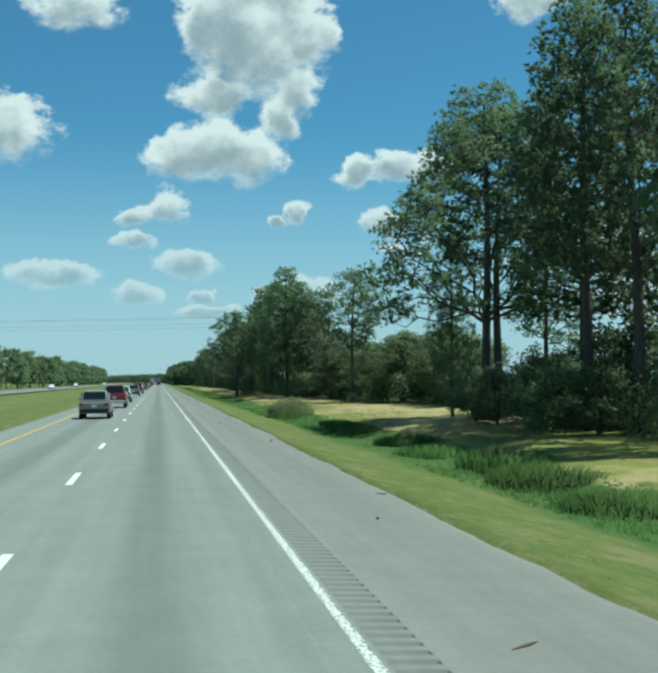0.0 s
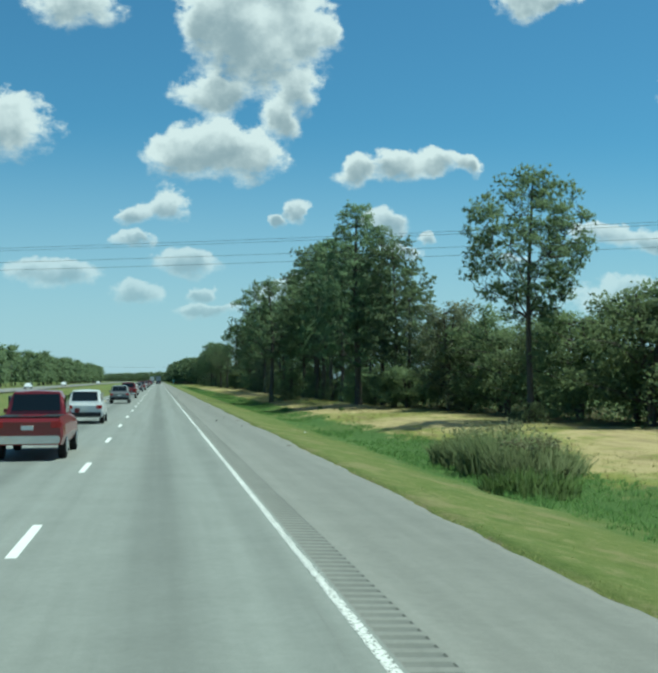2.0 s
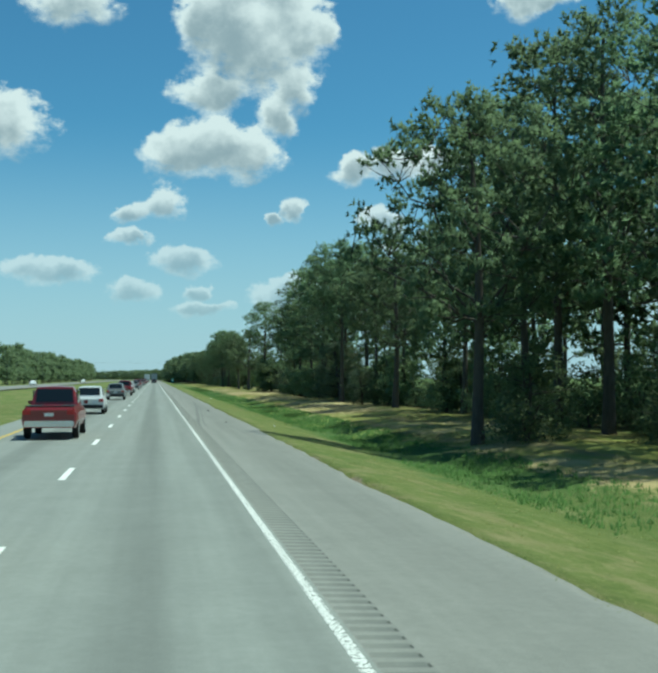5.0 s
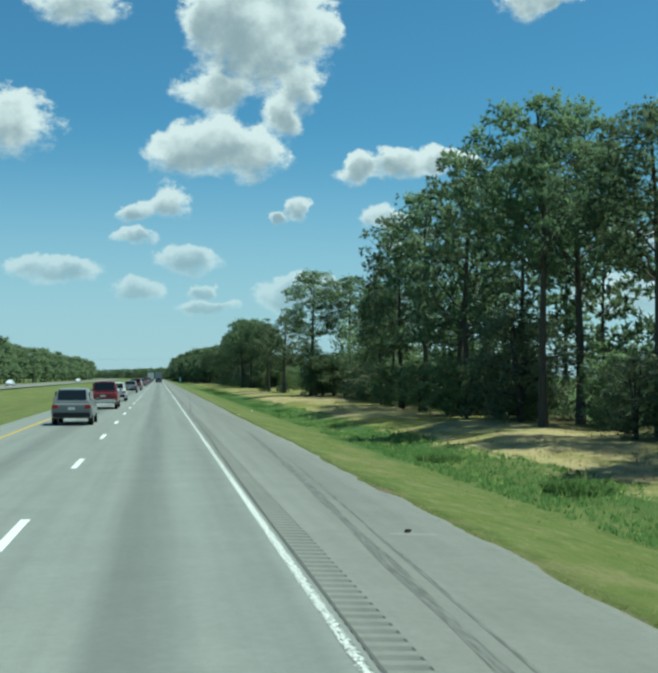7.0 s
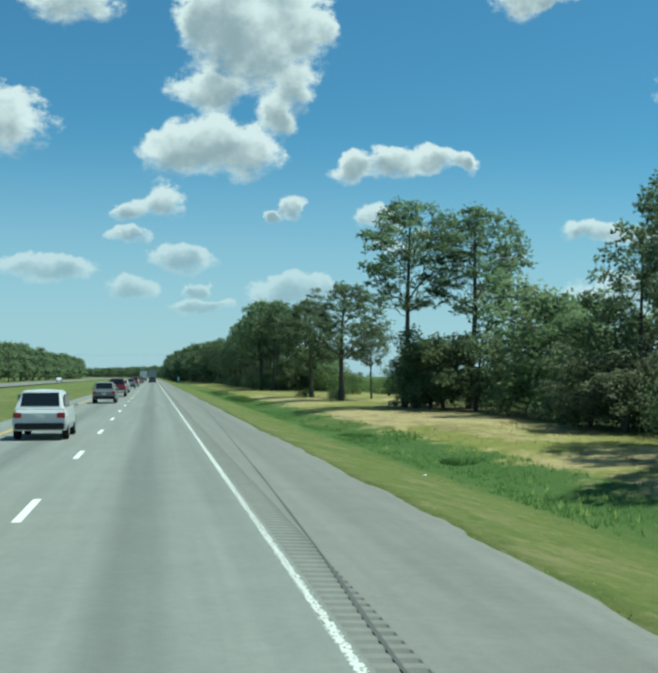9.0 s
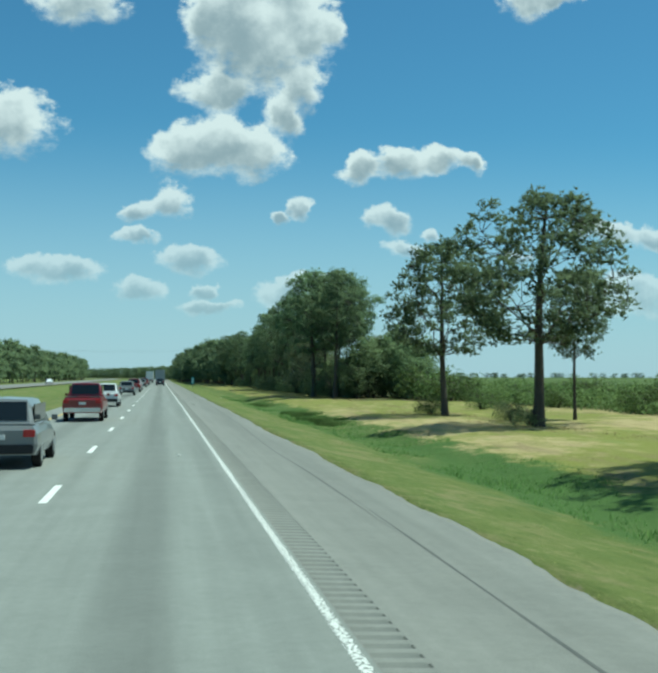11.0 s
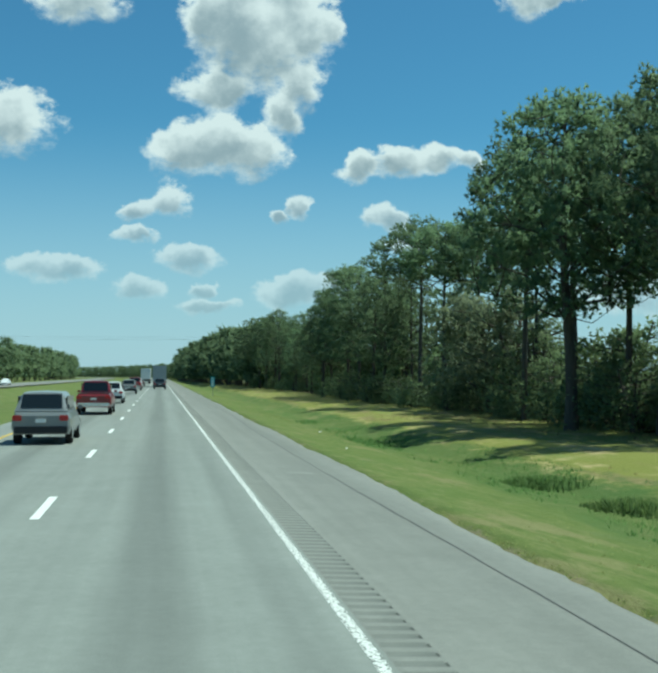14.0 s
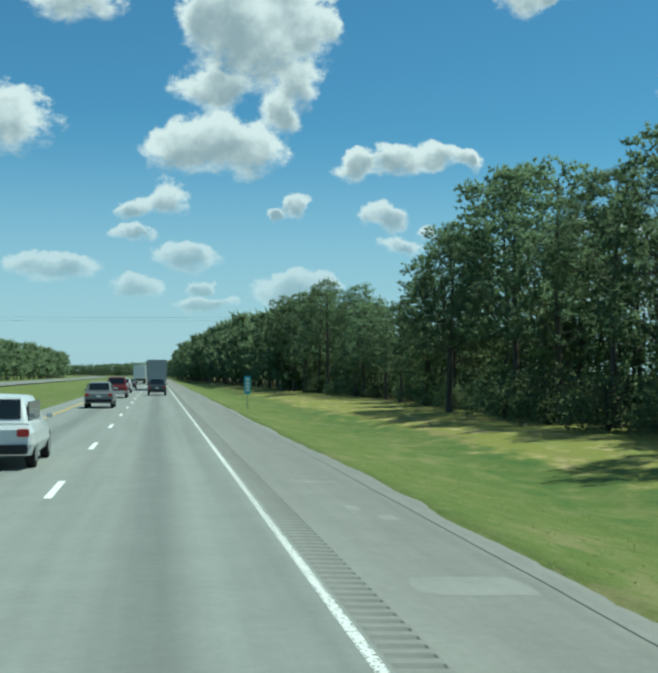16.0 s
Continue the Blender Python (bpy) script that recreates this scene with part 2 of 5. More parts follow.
def grass_build(n, p):
    pos = where(n)
    s = n.add("ShaderNodeSeparateXYZ")
    n.put(s.inputs[0], pos)
    x, yy = s.outputs[0], s.outputs[1]
    fine = n.noise(n.scaled(pos, (3, 1.2, 3)), 6, 5, 0.7)
    mid = n.noise(n.scaled(pos, (1, 0.5, 1)), 0.9, 5, 0.65)
    wide = n.noise(n.scaled(pos, (1, 0.5, 1)), 0.07, 4, 0.6)
    xx = n.math("ADD", x, n.math("MULTIPLY", n.math("SUBTRACT", mid, 0.5), 5.0))
    clump = n.noise(n.scaled(pos, (1, 0.45, 1)), 2.6, 6, 0.74)
    mown = n.noise(n.scaled(pos, (1, 0.45, 1)), 0.35, 4, 0.6)
    verge = n.mix(fine, (0.077, 0.102, 0.027), (0.176, 0.197, 0.065))
    verge = n.mix(n.ramp(mid, 0.46, 0.70, 0.0, 0.75), verge, n.mix(fine, (0.145, 0.141, 0.055), (0.238, 0.224, 0.104)))
    verge = n.mix(n.ramp(mown, 0.48, 0.62, 0.0, 0.55), verge, n.mix(fine, (0.062, 0.099, 0.023), (0.128, 0.167, 0.049)))
    verge = n.mix(n.ramp(clump, 0.52, 0.62, 0.0, 0.50), verge, (0.066, 0.099, 0.023))
    verge = n.mix(n.ramp(clump, 0.36, 0.46, 0.45, 0.0), verge, (0.246, 0.231, 0.110))
    soil = n.mix(fine, (0.11, 0.09, 0.065), (0.30, 0.24, 0.17))
    verge = n.mix(n.math("MULTIPLY", n.ramp(n.math("ADD", x, n.math("MULTIPLY", n.math("SUBTRACT", mid, 0.5), 0.9)), 3.02, 3.15, 1.0, 0.0), n.ramp(x, 0, 1)), verge, soil)
    ditch = n.mix(fine, (0.040, 0.083, 0.022), (0.102, 0.160, 0.047))
    ditch = n.mix(n.ramp(wide, 0.46, 0.60, 0.0, 0.75), ditch, verge)
    lush = n.mix(fine, (0.084, 0.128, 0.032), (0.154, 0.204, 0.062))
    onward = n.ramp(yy, 395, 450)
    verge = n.mix(n.math("MULTIPLY", onward, 0.30), verge, lush)
    thatch = n.noise(n.scaled(pos, (1, 0.55, 1)), 0.55, 6, 0.68)
    verge = n.mix(n.ramp(thatch, 0.52, 0.64, 0.0, 0.60), verge, n.mix(fine, (0.150, 0.135, 0.062), (0.290, 0.255, 0.130)))
    verge = n.mix(n.ramp(thatch, 0.34, 0.44, 0.50, 0.0), verge, n.mix(fine, (0.060, 0.092, 0.024), (0.130, 0.170, 0.050)))
    ditch = n.mix(n.math("MULTIPLY", n.ramp(yy, 450, 490), n.ramp(mid, 0.3, 0.6)), ditch, verge)
    straw = n.mix(fine, (0.30, 0.240, 0.110), (0.47, 0.380, 0.200))
    olive = n.mix(fine, (0.13, 0.150, 0.034), (0.27, 0.26, 0.075))
    field_ = n.mix(n.ramp(n.math("ADD", wide, n.math("MULTIPLY", n.math("SUBTRACT", mid, 0.5), 0.5)), 0.42, 0.58), olive, straw)
    field_ = n.mix(n.ramp(yy, 380, 430), field_, n.mix(n.ramp(mid, 0.5, 0.7), olive, straw))
    streaks = n.noise(n.scaled(pos, (1, 0.16, 1)), 0.8, 5, 0.65)
    field_ = n.mix(n.ramp(streaks, 0.50, 0.66, 0.0, 0.60), field_, n.mix(fine, (0.145, 0.105, 0.058), (0.290, 0.220, 0.130)))
    field_ = n.mix(n.ramp(streaks, 0.30, 0.44, 0.55, 0.0), field_, n.mix(fine, (0.150, 0.185, 0.060), (0.260, 0.290, 0.110)))
    c = n.mix(n.ramp(xx, 6.2, 7.8), verge, ditch)
    c = n.mix(n.ramp(xx, 10.6, 12.0), c, field_)
    floor_ = n.mix(fine, (0.055, 0.045, 0.025), (0.14, 0.10, 0.055))
    green_floor = n.mix(fine, (0.05, 0.075, 0.02), (0.12, 0.14, 0.045))
    opened = n.math("MULTIPLY", n.math("ADD", stripe(n, yy, 400, 22, 16), stripe(n, yy, 90, 14, 10)), 12.0)
    c = n.mix(n.ramp(n.math("SUBTRACT", xx, opened), 18.5, 22.0), c, n.mix(n.ramp(mid, 0.4, 0.65), floor_, green_floor))
    meadow = n.mix(fine, (0.060, 0.092, 0.028), (0.120, 0.155, 0.055))
    c = n.mix(n.ramp(xx, 36, 44), c, meadow)
    n.put(p.inputs["Base Color"], c)
    n.put(p.inputs["Normal"], n.bump(n.math("ADD", fine, clump), 0.7, 0.045))


ground_grass = material("ground_grass", grass_build, 0.95, 0.1)


def foliage(name, dark, light, transl=0.35, dry=None):
    m = bpy.data.materials.new(name)
    m.use_nodes = True
    n = Nodes(m.node_tree)
    isl = n.add("ShaderNodeNewGeometry").outputs["Random Per Island"]
    obj = n.add("ShaderNodeObjectInfo").outputs["Random"]
    c = n.mix(isl, dark, light)
    if dry:
        c = n.mix(n.ramp(isl, 0.90, 0.97), c, dry)
    hs = n.add("ShaderNodeHueSaturation")
    n.put(hs.inputs["Hue"], n.math("MULTIPLY_ADD", obj, 0.025, 0.488))
    n.put(hs.inputs["Value"], n.math("MULTIPLY_ADD", obj, 0.5, 0.78))
    n.put(hs.inputs["Color"], c)
    d = n.add("ShaderNodeBsdfPrincipled")
    d.inputs["Roughness"].default_value, d.inputs["Specular IOR Level"].default_value = 0.65, 0.15
    n.put(d.inputs["Base Color"], hs.outputs[0])
    tr = n.add("ShaderNodeBsdfTranslucent")
    n.put(tr.inputs[0], hs.outputs[0])
    mx = n.add("ShaderNodeMixShader")
    mx.inputs[0].default_value = transl
    n.t.links.new(d.outputs[0], mx.inputs[1])
    n.t.links.new(tr.outputs[0], mx.inputs[2])
    n.t.links.new(mx.outputs[0], n.add("ShaderNodeOutputMaterial").inputs[0])
    return m


pine_needles = foliage("pine_needles", (0.138, 0.200, 0.112), (0.230, 0.306, 0.160), 0.54)
oak_leaves = foliage("oak_leaves", (0.136, 0.188, 0.092), (0.200, 0.258, 0.122), 0.52)
reed_leaves = foliage("reed_leaves", (0.12, 0.17, 0.070), (0.25, 0.300, 0.14), 0.5)
pale_leaves = foliage("pale_leaves", (0.160, 0.190, 0.110), (0.245, 0.275, 0.165), 0.52)
weed_leaves = foliage("weed_leaves", (0.058, 0.118, 0.030), (0.135, 0.215, 0.060), 0.5)
scrub_leaves = foliage("scrub_leaves", (0.075, 0.120, 0.036), (0.175, 0.240, 0.080), 0.45)
dry_grass = foliage("dry_grass", (0.20, 0.185, 0.075), (0.40, 0.33, 0.155), 0.35, (0.14, 0.16, 0.05))
verge_blades = foliage("verge_blades", (0.15, 0.175, 0.052), (0.25, 0.262, 0.10), 0.6)


def bark_build(n, p):
    pos = n.add("ShaderNodeTexCoord").outputs["Object"]
    v = n.noise(n.scaled(pos, (1, 1, 0.22)), 9, 6, 0.65)
    n.put(p.inputs["Base Color"], n.mix(v, (0.042, 0.038, 0.034), (0.150, 0.130, 0.112)))
    n.put(p.inputs["Normal"], n.bump(v, 0.8, 0.04))


bark = material("pine_bark", bark_build, 0.95, 0.1)

# ---------------------------------------------------------------- plan of the land


def bend(y):
    """The road swings away to the left far ahead."""
    d = np.maximum(0.0, np.asarray(y, float) - 1050.0)
    return -d * d / 2600.0


def land(x):
    """Height of the ground x metres right of the edge line."""
    return np.interp(x, [-400, -60, -46, -42.5, -29, -27, -19, -11, -8.8, 0, 3.05, 3.6, 7.6, 9.4, 11.2, 14, 19, 30, 400],
                     [-0.6, -0.5, -0.4, 0.0, 0.0, -0.1, -1.0, -0.15, 0.0, 0.0, -0.13, -0.19, -0.92, -1.08, -0.78, -0.52, -0.42, -0.35, -0.2])


def mesh(name, verts, faces, mats, smooth=False, normals=None):
    """A mesh from arrays; faces an n x 3 or n x 4 array. normals: one for each vertex, for leaves that shade as a clump."""
    faces = np.asarray(faces)
    me = bpy.data.meshes.new(name)
    me.vertices.add(len(verts))
    me.vertices.foreach_set("co", np.asarray(verts, np.float32).ravel())
    k = faces.shape[1]
    me.loops.add(faces.size)
    me.polygons.add(len(faces))
    me.loops.foreach_set("vertex_index", faces.astype(np.int32).ravel())
    me.polygons.foreach_set("loop_start", np.arange(len(faces), dtype=np.int32) * k)
    if smooth:
        me.polygons.foreach_set("use_smooth", np.ones(len(faces), bool))
    me.update(calc_edges=True)
    if normals is not None:
        me.normals_split_custom_set_from_vertices(np.asarray(normals, np.float32).tolist())
    for m in (mats if isinstance(mats, (list, tuple)) else [mats]):
        me.materials.append(m)
    return me


def child(name, me, parent, label=""):
    ob = new(name, me)
    ob.parent = parent
    return tagged(ob, label) if label else ob


def part(name, bm, mat, parent, label="", smooth=False):
    me = bpy.data.meshes.new(name)
    bm.to_mesh(me)
    bm.free()
    me.materials.append(mat)
    if smooth:
        for f in me.polygons:
            f.use_smooth = True
    return child(name, me, parent, label)


def sheet(xs, ys, zf, jitter=None):
    """Grid of points over xs, ys with heights zf(x, y); x follows the bend."""
    X, Y = np.meshgrid(xs, ys)
    Z = zf(X, Y)
    v = np.stack([X + bend(Y), Y, Z], -1).reshape(-1, 3)
    r, c = len(ys), len(xs)
    i = (np.arange(r - 1)[:, None] * c + np.arange(c - 1)[None, :]).ravel()
    return v, np.stack([i, i + 1, i + c + 1, i + c], -1)


def lump(X, Y, s, seed):
    """Cheap smooth noise, about -1 to 1."""
    rs = np.random.RandomState(seed)
    out = 0
    for k in range(6):
        a, b, ph = rs.normal(0, 1, 2).tolist() + [rs.uniform(0, 6.28)]
        out = out + np.sin((a * X + b * Y * 0.5) / s + ph)
    return out / 3.0


# ground: one sheet from the verge to the horizon
gx = np.unique(np.concatenate([[-2600, -900, -400, -200, -100], np.arange(-60, -8, 2.0), [-8.7, -8.2, -4, 0, 2.6, 2.95], np.arange(3.2, 16, 0.45),
                               np.arange(16, 40, 2.0), [50, 70, 100, 200, 400, 900, 2600]]))
gy = np.unique(np.concatenate([np.arange(-60, 620, 2.0), np.arange(620, 1800, 20.0), [2200, 3000, 4200]]))


def ground_z(X, Y):
    z = land(X)
    off = np.clip((X - 3.3) / 3, 0, 1) + np.clip((-9.5 - X) / 4, 0, 1) * (X > -28)
    z = z + off * (0.07 * lump(X, Y, 2.2, 3) + 0.05 * lump(X, Y, 0.8, 4))
    under = ((X > -8.9) & (X < 2.97)) | ((X > -42) & (X < -29.5))
    return np.where(under, z - 0.25, z)


gv, gf = sheet(gx, gy, ground_z)
ground = tagged(new("ground", mesh("ground", gv, gf, ground_grass, True)), "mown verge, grassy ditch and straw-dry field beside the road", "ground", kind="structure")

# carriageway and shoulders
ry = np.unique(np.concatenate([np.arange(-60, 620, 4.0), np.arange(620, 1800, 15.0)]))


def slab(name, xs, mat, zf=lambda X, Y: land(X), ys=ry):
    v, f = sheet(np.asarray(xs, float), ys, zf)
    return new(name, mesh(name, v, f, mat, True))


road = tagged(slab("road", [-8.8, -7.3, -5.5, -3.66, -1.83, 0.0, 0.075], lane_asphalt), "grey worn asphalt motorway lanes, straight and dry", "road", kind="structure")


# shoulder with a ragged outer edge
sy = np.unique(np.concatenate([np.arange(-60, 620, 0.35), np.arange(620, 1800, 15.0)]))
rs = np.random.RandomState(5)
ragged = np.convolve(rs.normal(0, 1, len(sy)), np.ones(5) / 5, "same") * 0.09 + 0.05 * np.sin(sy / 3.1) + 0.05 * np.sin(sy / 7.7 + 1)
sx = np.array([0.535, 1.5, 2.3, 2.9, 3.05, 3.09])
SX, SY = np.meshgrid(sx, sy)
SX = SX + np.where(SX > 2.8, ragged[:, None], 0)
SZ = land(np.minimum(SX, 3.05)) + 0.003 - np.where(np.arange(6)[None, :] == 5, 0.16, 0)
sv = np.stack([SX + bend(SY), SY, SZ], -1).reshape(-1, 3)
i = (np.arange(len(sy) - 1)[:, None] * 6 + np.arange(5)[None, :]).ravel()
shoulder = tagged(new("shoulder", mesh("shoulder", sv, np.stack([i, i + 1, i + 7, i + 6], -1), shoulder_asphalt)),
                  "grey asphalt hard shoulder with a ragged grassy edge", "shoulder", kind="structure")

# rumble strip: a row of milled grooves, long across the road
PITCH = 0.29
gy0 = np.arange(-12, 640, PITCH)
prof = [(0.0, 0.0), (0.05, 0.0), (0.075, -0.009), (0.13, -0.014), (0.185, -0.009), (0.21, 0.0)]
cols = np.array([0.060, 0.082, 0.094, 0.505, 0.521, 0.540])
py = (gy0[:, None] + np.array([p[0] for p in prof])).ravel()
pz = np.tile([p[1] for p in prof], len(gy0))
RX, RY = np.meshgrid(cols, py)
inside = ((RX > 0.09) & (RX < 0.51)).astype(float)
RZ = land(RX) + 0.002 + pz[:, None] * inside - 0.006 * (RX < 0.07)
rv = np.stack([RX, RY, RZ], -1).reshape(-1, 3)
i = (np.arange(len(py) - 1)[:, None] * 6 + np.arange(5)[None, :])
rf = np.stack([i, i + 1, i + 7, i + 6], -1)
rm = mesh("rumble_strip", rv, rf.reshape(-1, 4), [strip_asphalt, groove_asphalt, groove_end_asphalt])
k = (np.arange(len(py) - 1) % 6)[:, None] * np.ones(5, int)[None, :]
# 1: darker tone on groove floors, 2: darkest tone on right end walls
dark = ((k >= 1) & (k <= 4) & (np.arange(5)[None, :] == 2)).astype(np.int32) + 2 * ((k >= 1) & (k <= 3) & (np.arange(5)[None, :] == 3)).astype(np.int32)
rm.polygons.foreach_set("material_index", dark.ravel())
rumble = tagged(new("rumble_strip", rm), "milled rumble strip with darker grooves", "rumble strip", kind="structure")
v, f = sheet(np.array([0.070, 0.540]), np.arange(640, 1800, 15.0), lambda X, Y: land(X) + 0.002)
tagged(new("rumble_strip", mesh("rumble_far", v, f, strip_asphalt)), "distant rumble strip beside the edge line", "rumble strip", kind="structure")

edge_line = tagged(slab("edge_line", [-0.083, 0.037], white_paint, lambda X, Y: land(X) + 0.0015), "worn white painted edge line", "road marking", kind="structure")
tagged(slab("median_line", [-7.40, -7.25], yellow_paint, lambda X, Y: land(X) + 0.005), "yellow painted edge line beside the median", "road marking", kind="structure")
dv, df = sheet(np.array([-0.076, 0.076]), np.linspace(-1.525, 1.525, 5), lambda X, Y: X * 0 + 0.0015)
dash = mesh("lane_dash", dv, df, dash_paint)
for kk in range(-2, 128):
    y = 0.37 + 12.19 * kk
    child("lane_dash", dash, road).location = (-3.66 + float(bend(y)), y, 0)

# opposite carriageway
far_road = tagged(slab("far_road", [-41.5, -29.6], far_asphalt, lambda X, Y: land(X) + 0.02), "opposite asphalt carriageway beyond the grass median", "road", kind="structure")
tagged(slab("far_edge_line", [-31.6, -31.45], yellow_paint, lambda X, Y: land(X) + 0.03), "yellow edge line of the opposite carriageway", "road marking", kind="structure")

# ---------------------------------------------------------------- trees


def tube(path, radii, sides=6):
    """Vertices and quads of a tapered tube along a path."""
    path = np.asarray(path, float)
    n = len(path)
    d = np.gradient(path, axis=0)
    d /= np.linalg.norm(d, axis=1)[:, None] + 1e-9
    ref = np.where(np.abs(d[:, 2:3]) > 0.9, [[1.0, 0, 0]], [[0, 0, 1.0]])
    a = np.cross(d, ref)
    a /= np.linalg.norm(a, axis=1)[:, None] + 1e-9
    b = np.cross(d, a)
    th = np.arange(sides) * 2 * np.pi / sides
    ring = np.cos(th)[None, :, None] * a[:, None, :] + np.sin(th)[None, :, None] * b[:, None, :]
    v = (path[:, None, :] + ring * np.asarray(radii)[:, None, None]).reshape(-1, 3)
    i = (np.arange(n - 1)[:, None] * sides)
    j = np.arange(sides)[None, :]
    j2 = (j + 1) % sides
    f = np.stack([i + j, i + j2, i + sides + j2, i + sides + j], -1).reshape(-1, 4)
    return v, f


class Heap:
    """Collects tubes."""

    def __init__(self):
        self.v, self.f, self.n = [], [], 0

    def add(self, vf):
        self.v.append(vf[0])
        self.f.append(vf[1] + self.n)
        self.n += len(vf[0])

    def arrays(self):
        return np.concatenate(self.v), np.concatenate(self.f)


def facing(v, outward):
    """Triangles wound so that their fronts look outward, with outward as the normal of all three corners."""
    tri = v.reshape(-1, 3, 3)
    o = outward / (np.linalg.norm(outward, axis=1)[:, None] + 1e-9)
    back = (np.cross(tri[:, 1] - tri[:, 0], tri[:, 2] - tri[:, 0]) * o).sum(1) < 0
    tri[back] = tri[back][:, ::-1]
    return tri.reshape(-1, 3), np.arange(len(tri) * 3).reshape(-1, 3), np.repeat(o, 3, 0)


def tufts(rs, centres, outward, length, width, blades):
    """Sprays of pointed needles at each centre, leaning outward."""
    m = len(centres) * blades
    c, o = np.repeat(centres, blades, 0), np.repeat(outward, blades, 0)
    d = rs.normal(0, 1, (m, 3))
    d /= np.linalg.norm(d, axis=1)[:, None]
    d = d + o * 0.7
    d /= np.linalg.norm(d, axis=1)[:, None] + 1e-9
    s = np.cross(d, rs.normal(0, 1, (m, 3)))
    s /= np.linalg.norm(s, axis=1)[:, None] + 1e-9
    L = length * rs.uniform(0.6, 1.25, (m, 1))
    W = width * rs.uniform(0.7, 1.3, (m, 1))
    v = np.stack([c + d * L, c - d * L * 0.25 - s * W * 0.5, c - d * L * 0.25 + s * W * 0.5], 1)
    return facing(v, o)


def leaves(rs, centres, size, outward=None):
    """One leaf blade at each centre, turned at random."""
    m = len(centres)
    d = rs.normal(0, 1, (m, 3))
    d /= np.linalg.norm(d, axis=1)[:, None]
    s = np.cross(d, rs.normal(0, 1, (m, 3)))
    s /= np.linalg.norm(s, axis=1)[:, None] + 1e-9
    L = size * rs.uniform(0.6, 1.3, (m, 1))
    v = np.stack([centres - d * L * 0.5, centres + s * L * 0.36 + d * L * 0.15, centres + d * L * 0.45 - s * L * 0.30], 1)
    return facing(v, np.tile([0.0, -0.3, 1.0], (m, 1)) if outward is None else outward)


def pine_parts(seed, H, r, base, profile, needles, limbs=26, clump=0.8, length=0.30, width=0.12, per=7, lift=0.35, sides=7, twigs=True, snags=3):
    """A pine: bare trunk, rising limbs that fork, and puffs of needles inside an envelope given as (height in the crown, reach) pairs."""
    rs = np.random.RandomState(seed)
    t = np.linspace(0, 1, 9)
    lean = rs.normal(0, 0.35, 2)
    path = np.stack([lean[0] * t ** 1.5 * 1.4 + 0.12 * np.sin(t * 6 + seed), lean[1] * t ** 1.5 * 1.4 + 0.10 * np.sin(t * 5 + 2 * seed), t * H * 0.95 - 0.15], -1)
    rad = (0.0088 * H + 0.04) * (1 - 0.82 * t) + 0.02
    rad[0] *= 1.35
    wood_ = Heap()
    wood_.add(tube(path, rad, sides))
    pk, pr = np.array(profile).T
    phase, centres, sizes = rs.uniform(0, 6.28), [], []
    for b in range(limbs):
        k = (b + rs.uniform(0.1, 0.9)) / limbs
        az = b * 2.4 + rs.normal(0, 0.35)
        reach = r * np.interp(k, pk, pr) * rs.uniform(0.72, 1.06) * (1 + 0.16 * math.sin(2 * az + phase) + 0.10 * math.sin(az + 2 * phase))
        z1 = H * (base + (0.985 - base) * k)
        z0 = z1 - min(lift * reach + 0.3, (z1 - H * base * 0.88) * rs.uniform(0.55, 0.95))
        u = min(0.97, z0 / H)
        p0 = np.array([np.interp(u, t, path[:, 0]), np.interp(u, t, path[:, 1]), z0])
        s = np.linspace(0, 1, 5)
        q = p0 + np.stack([np.cos(az) * reach * s, np.sin(az) * reach * s, (z1 - z0) * np.sin(s * 1.57)], -1)
        q[1:] += rs.normal(0, 0.07 * reach, (4, 3)) * np.array([1, 1, 0.9])
        thick = (0.026 + 0.009 * reach) * (1.1 - 0.6 * k)
        wood_.add(tube(q, thick * (1 - 0.8 * s), 4))
        for c in range(2 + int(reach * 1.15)):
            sc = rs.uniform(0.42, 1.0) if c else 1.0
            at = np.array([np.interp(sc, s, q[:, a]) for a in range(3)])
            side = rs.normal(0, 0.22, 2) * reach * np.array([1.0, 0.4])
            centre = at + np.array([-np.sin(az) * side[0] + np.cos(az) * side[1], np.cos(az) * side[0] + np.sin(az) * side[1], rs.normal(0.15, 0.10 * reach + 0.12)])
            centre[2] = min(centre[2], H * 0.985)
            if twigs and c % 2 == 0:
                wood_.add(tube(np.stack([at, (at + centre) / 2 - np.array([0, 0, 0.10]), centre]), [0.028, 0.020, 0.010], 3))
            centres.append(centre)
            sizes.append(clump * rs.uniform(0.62, 1.12) * (0.75 + 0.06 * reach))
    for b in range(snags):
        z, az, L = H * base * rs.uniform(0.55, 0.98), rs.uniform(0, 6.28), rs.uniform(0.3, 1.0)
        p0 = np.array([np.interp(z / H, t, path[:, 0]), np.interp(z / H, t, path[:, 1]), z])
        wood_.add(tube(np.stack([p0, p0 + np.array([np.cos(az) * L, np.sin(az) * L, rs.uniform(-0.3, 0.3)])]), [0.035, 0.012], 3))
    for b in range(3):
        centres.append(path[-1] + rs.normal(0, 0.35, 3) * np.array([1, 1, 0.4]))
        sizes.append(clump * 0.8)
    sizes = np.array(sizes)
    share = sizes ** 2 / (sizes ** 2).sum()
    cs, outs = [], []
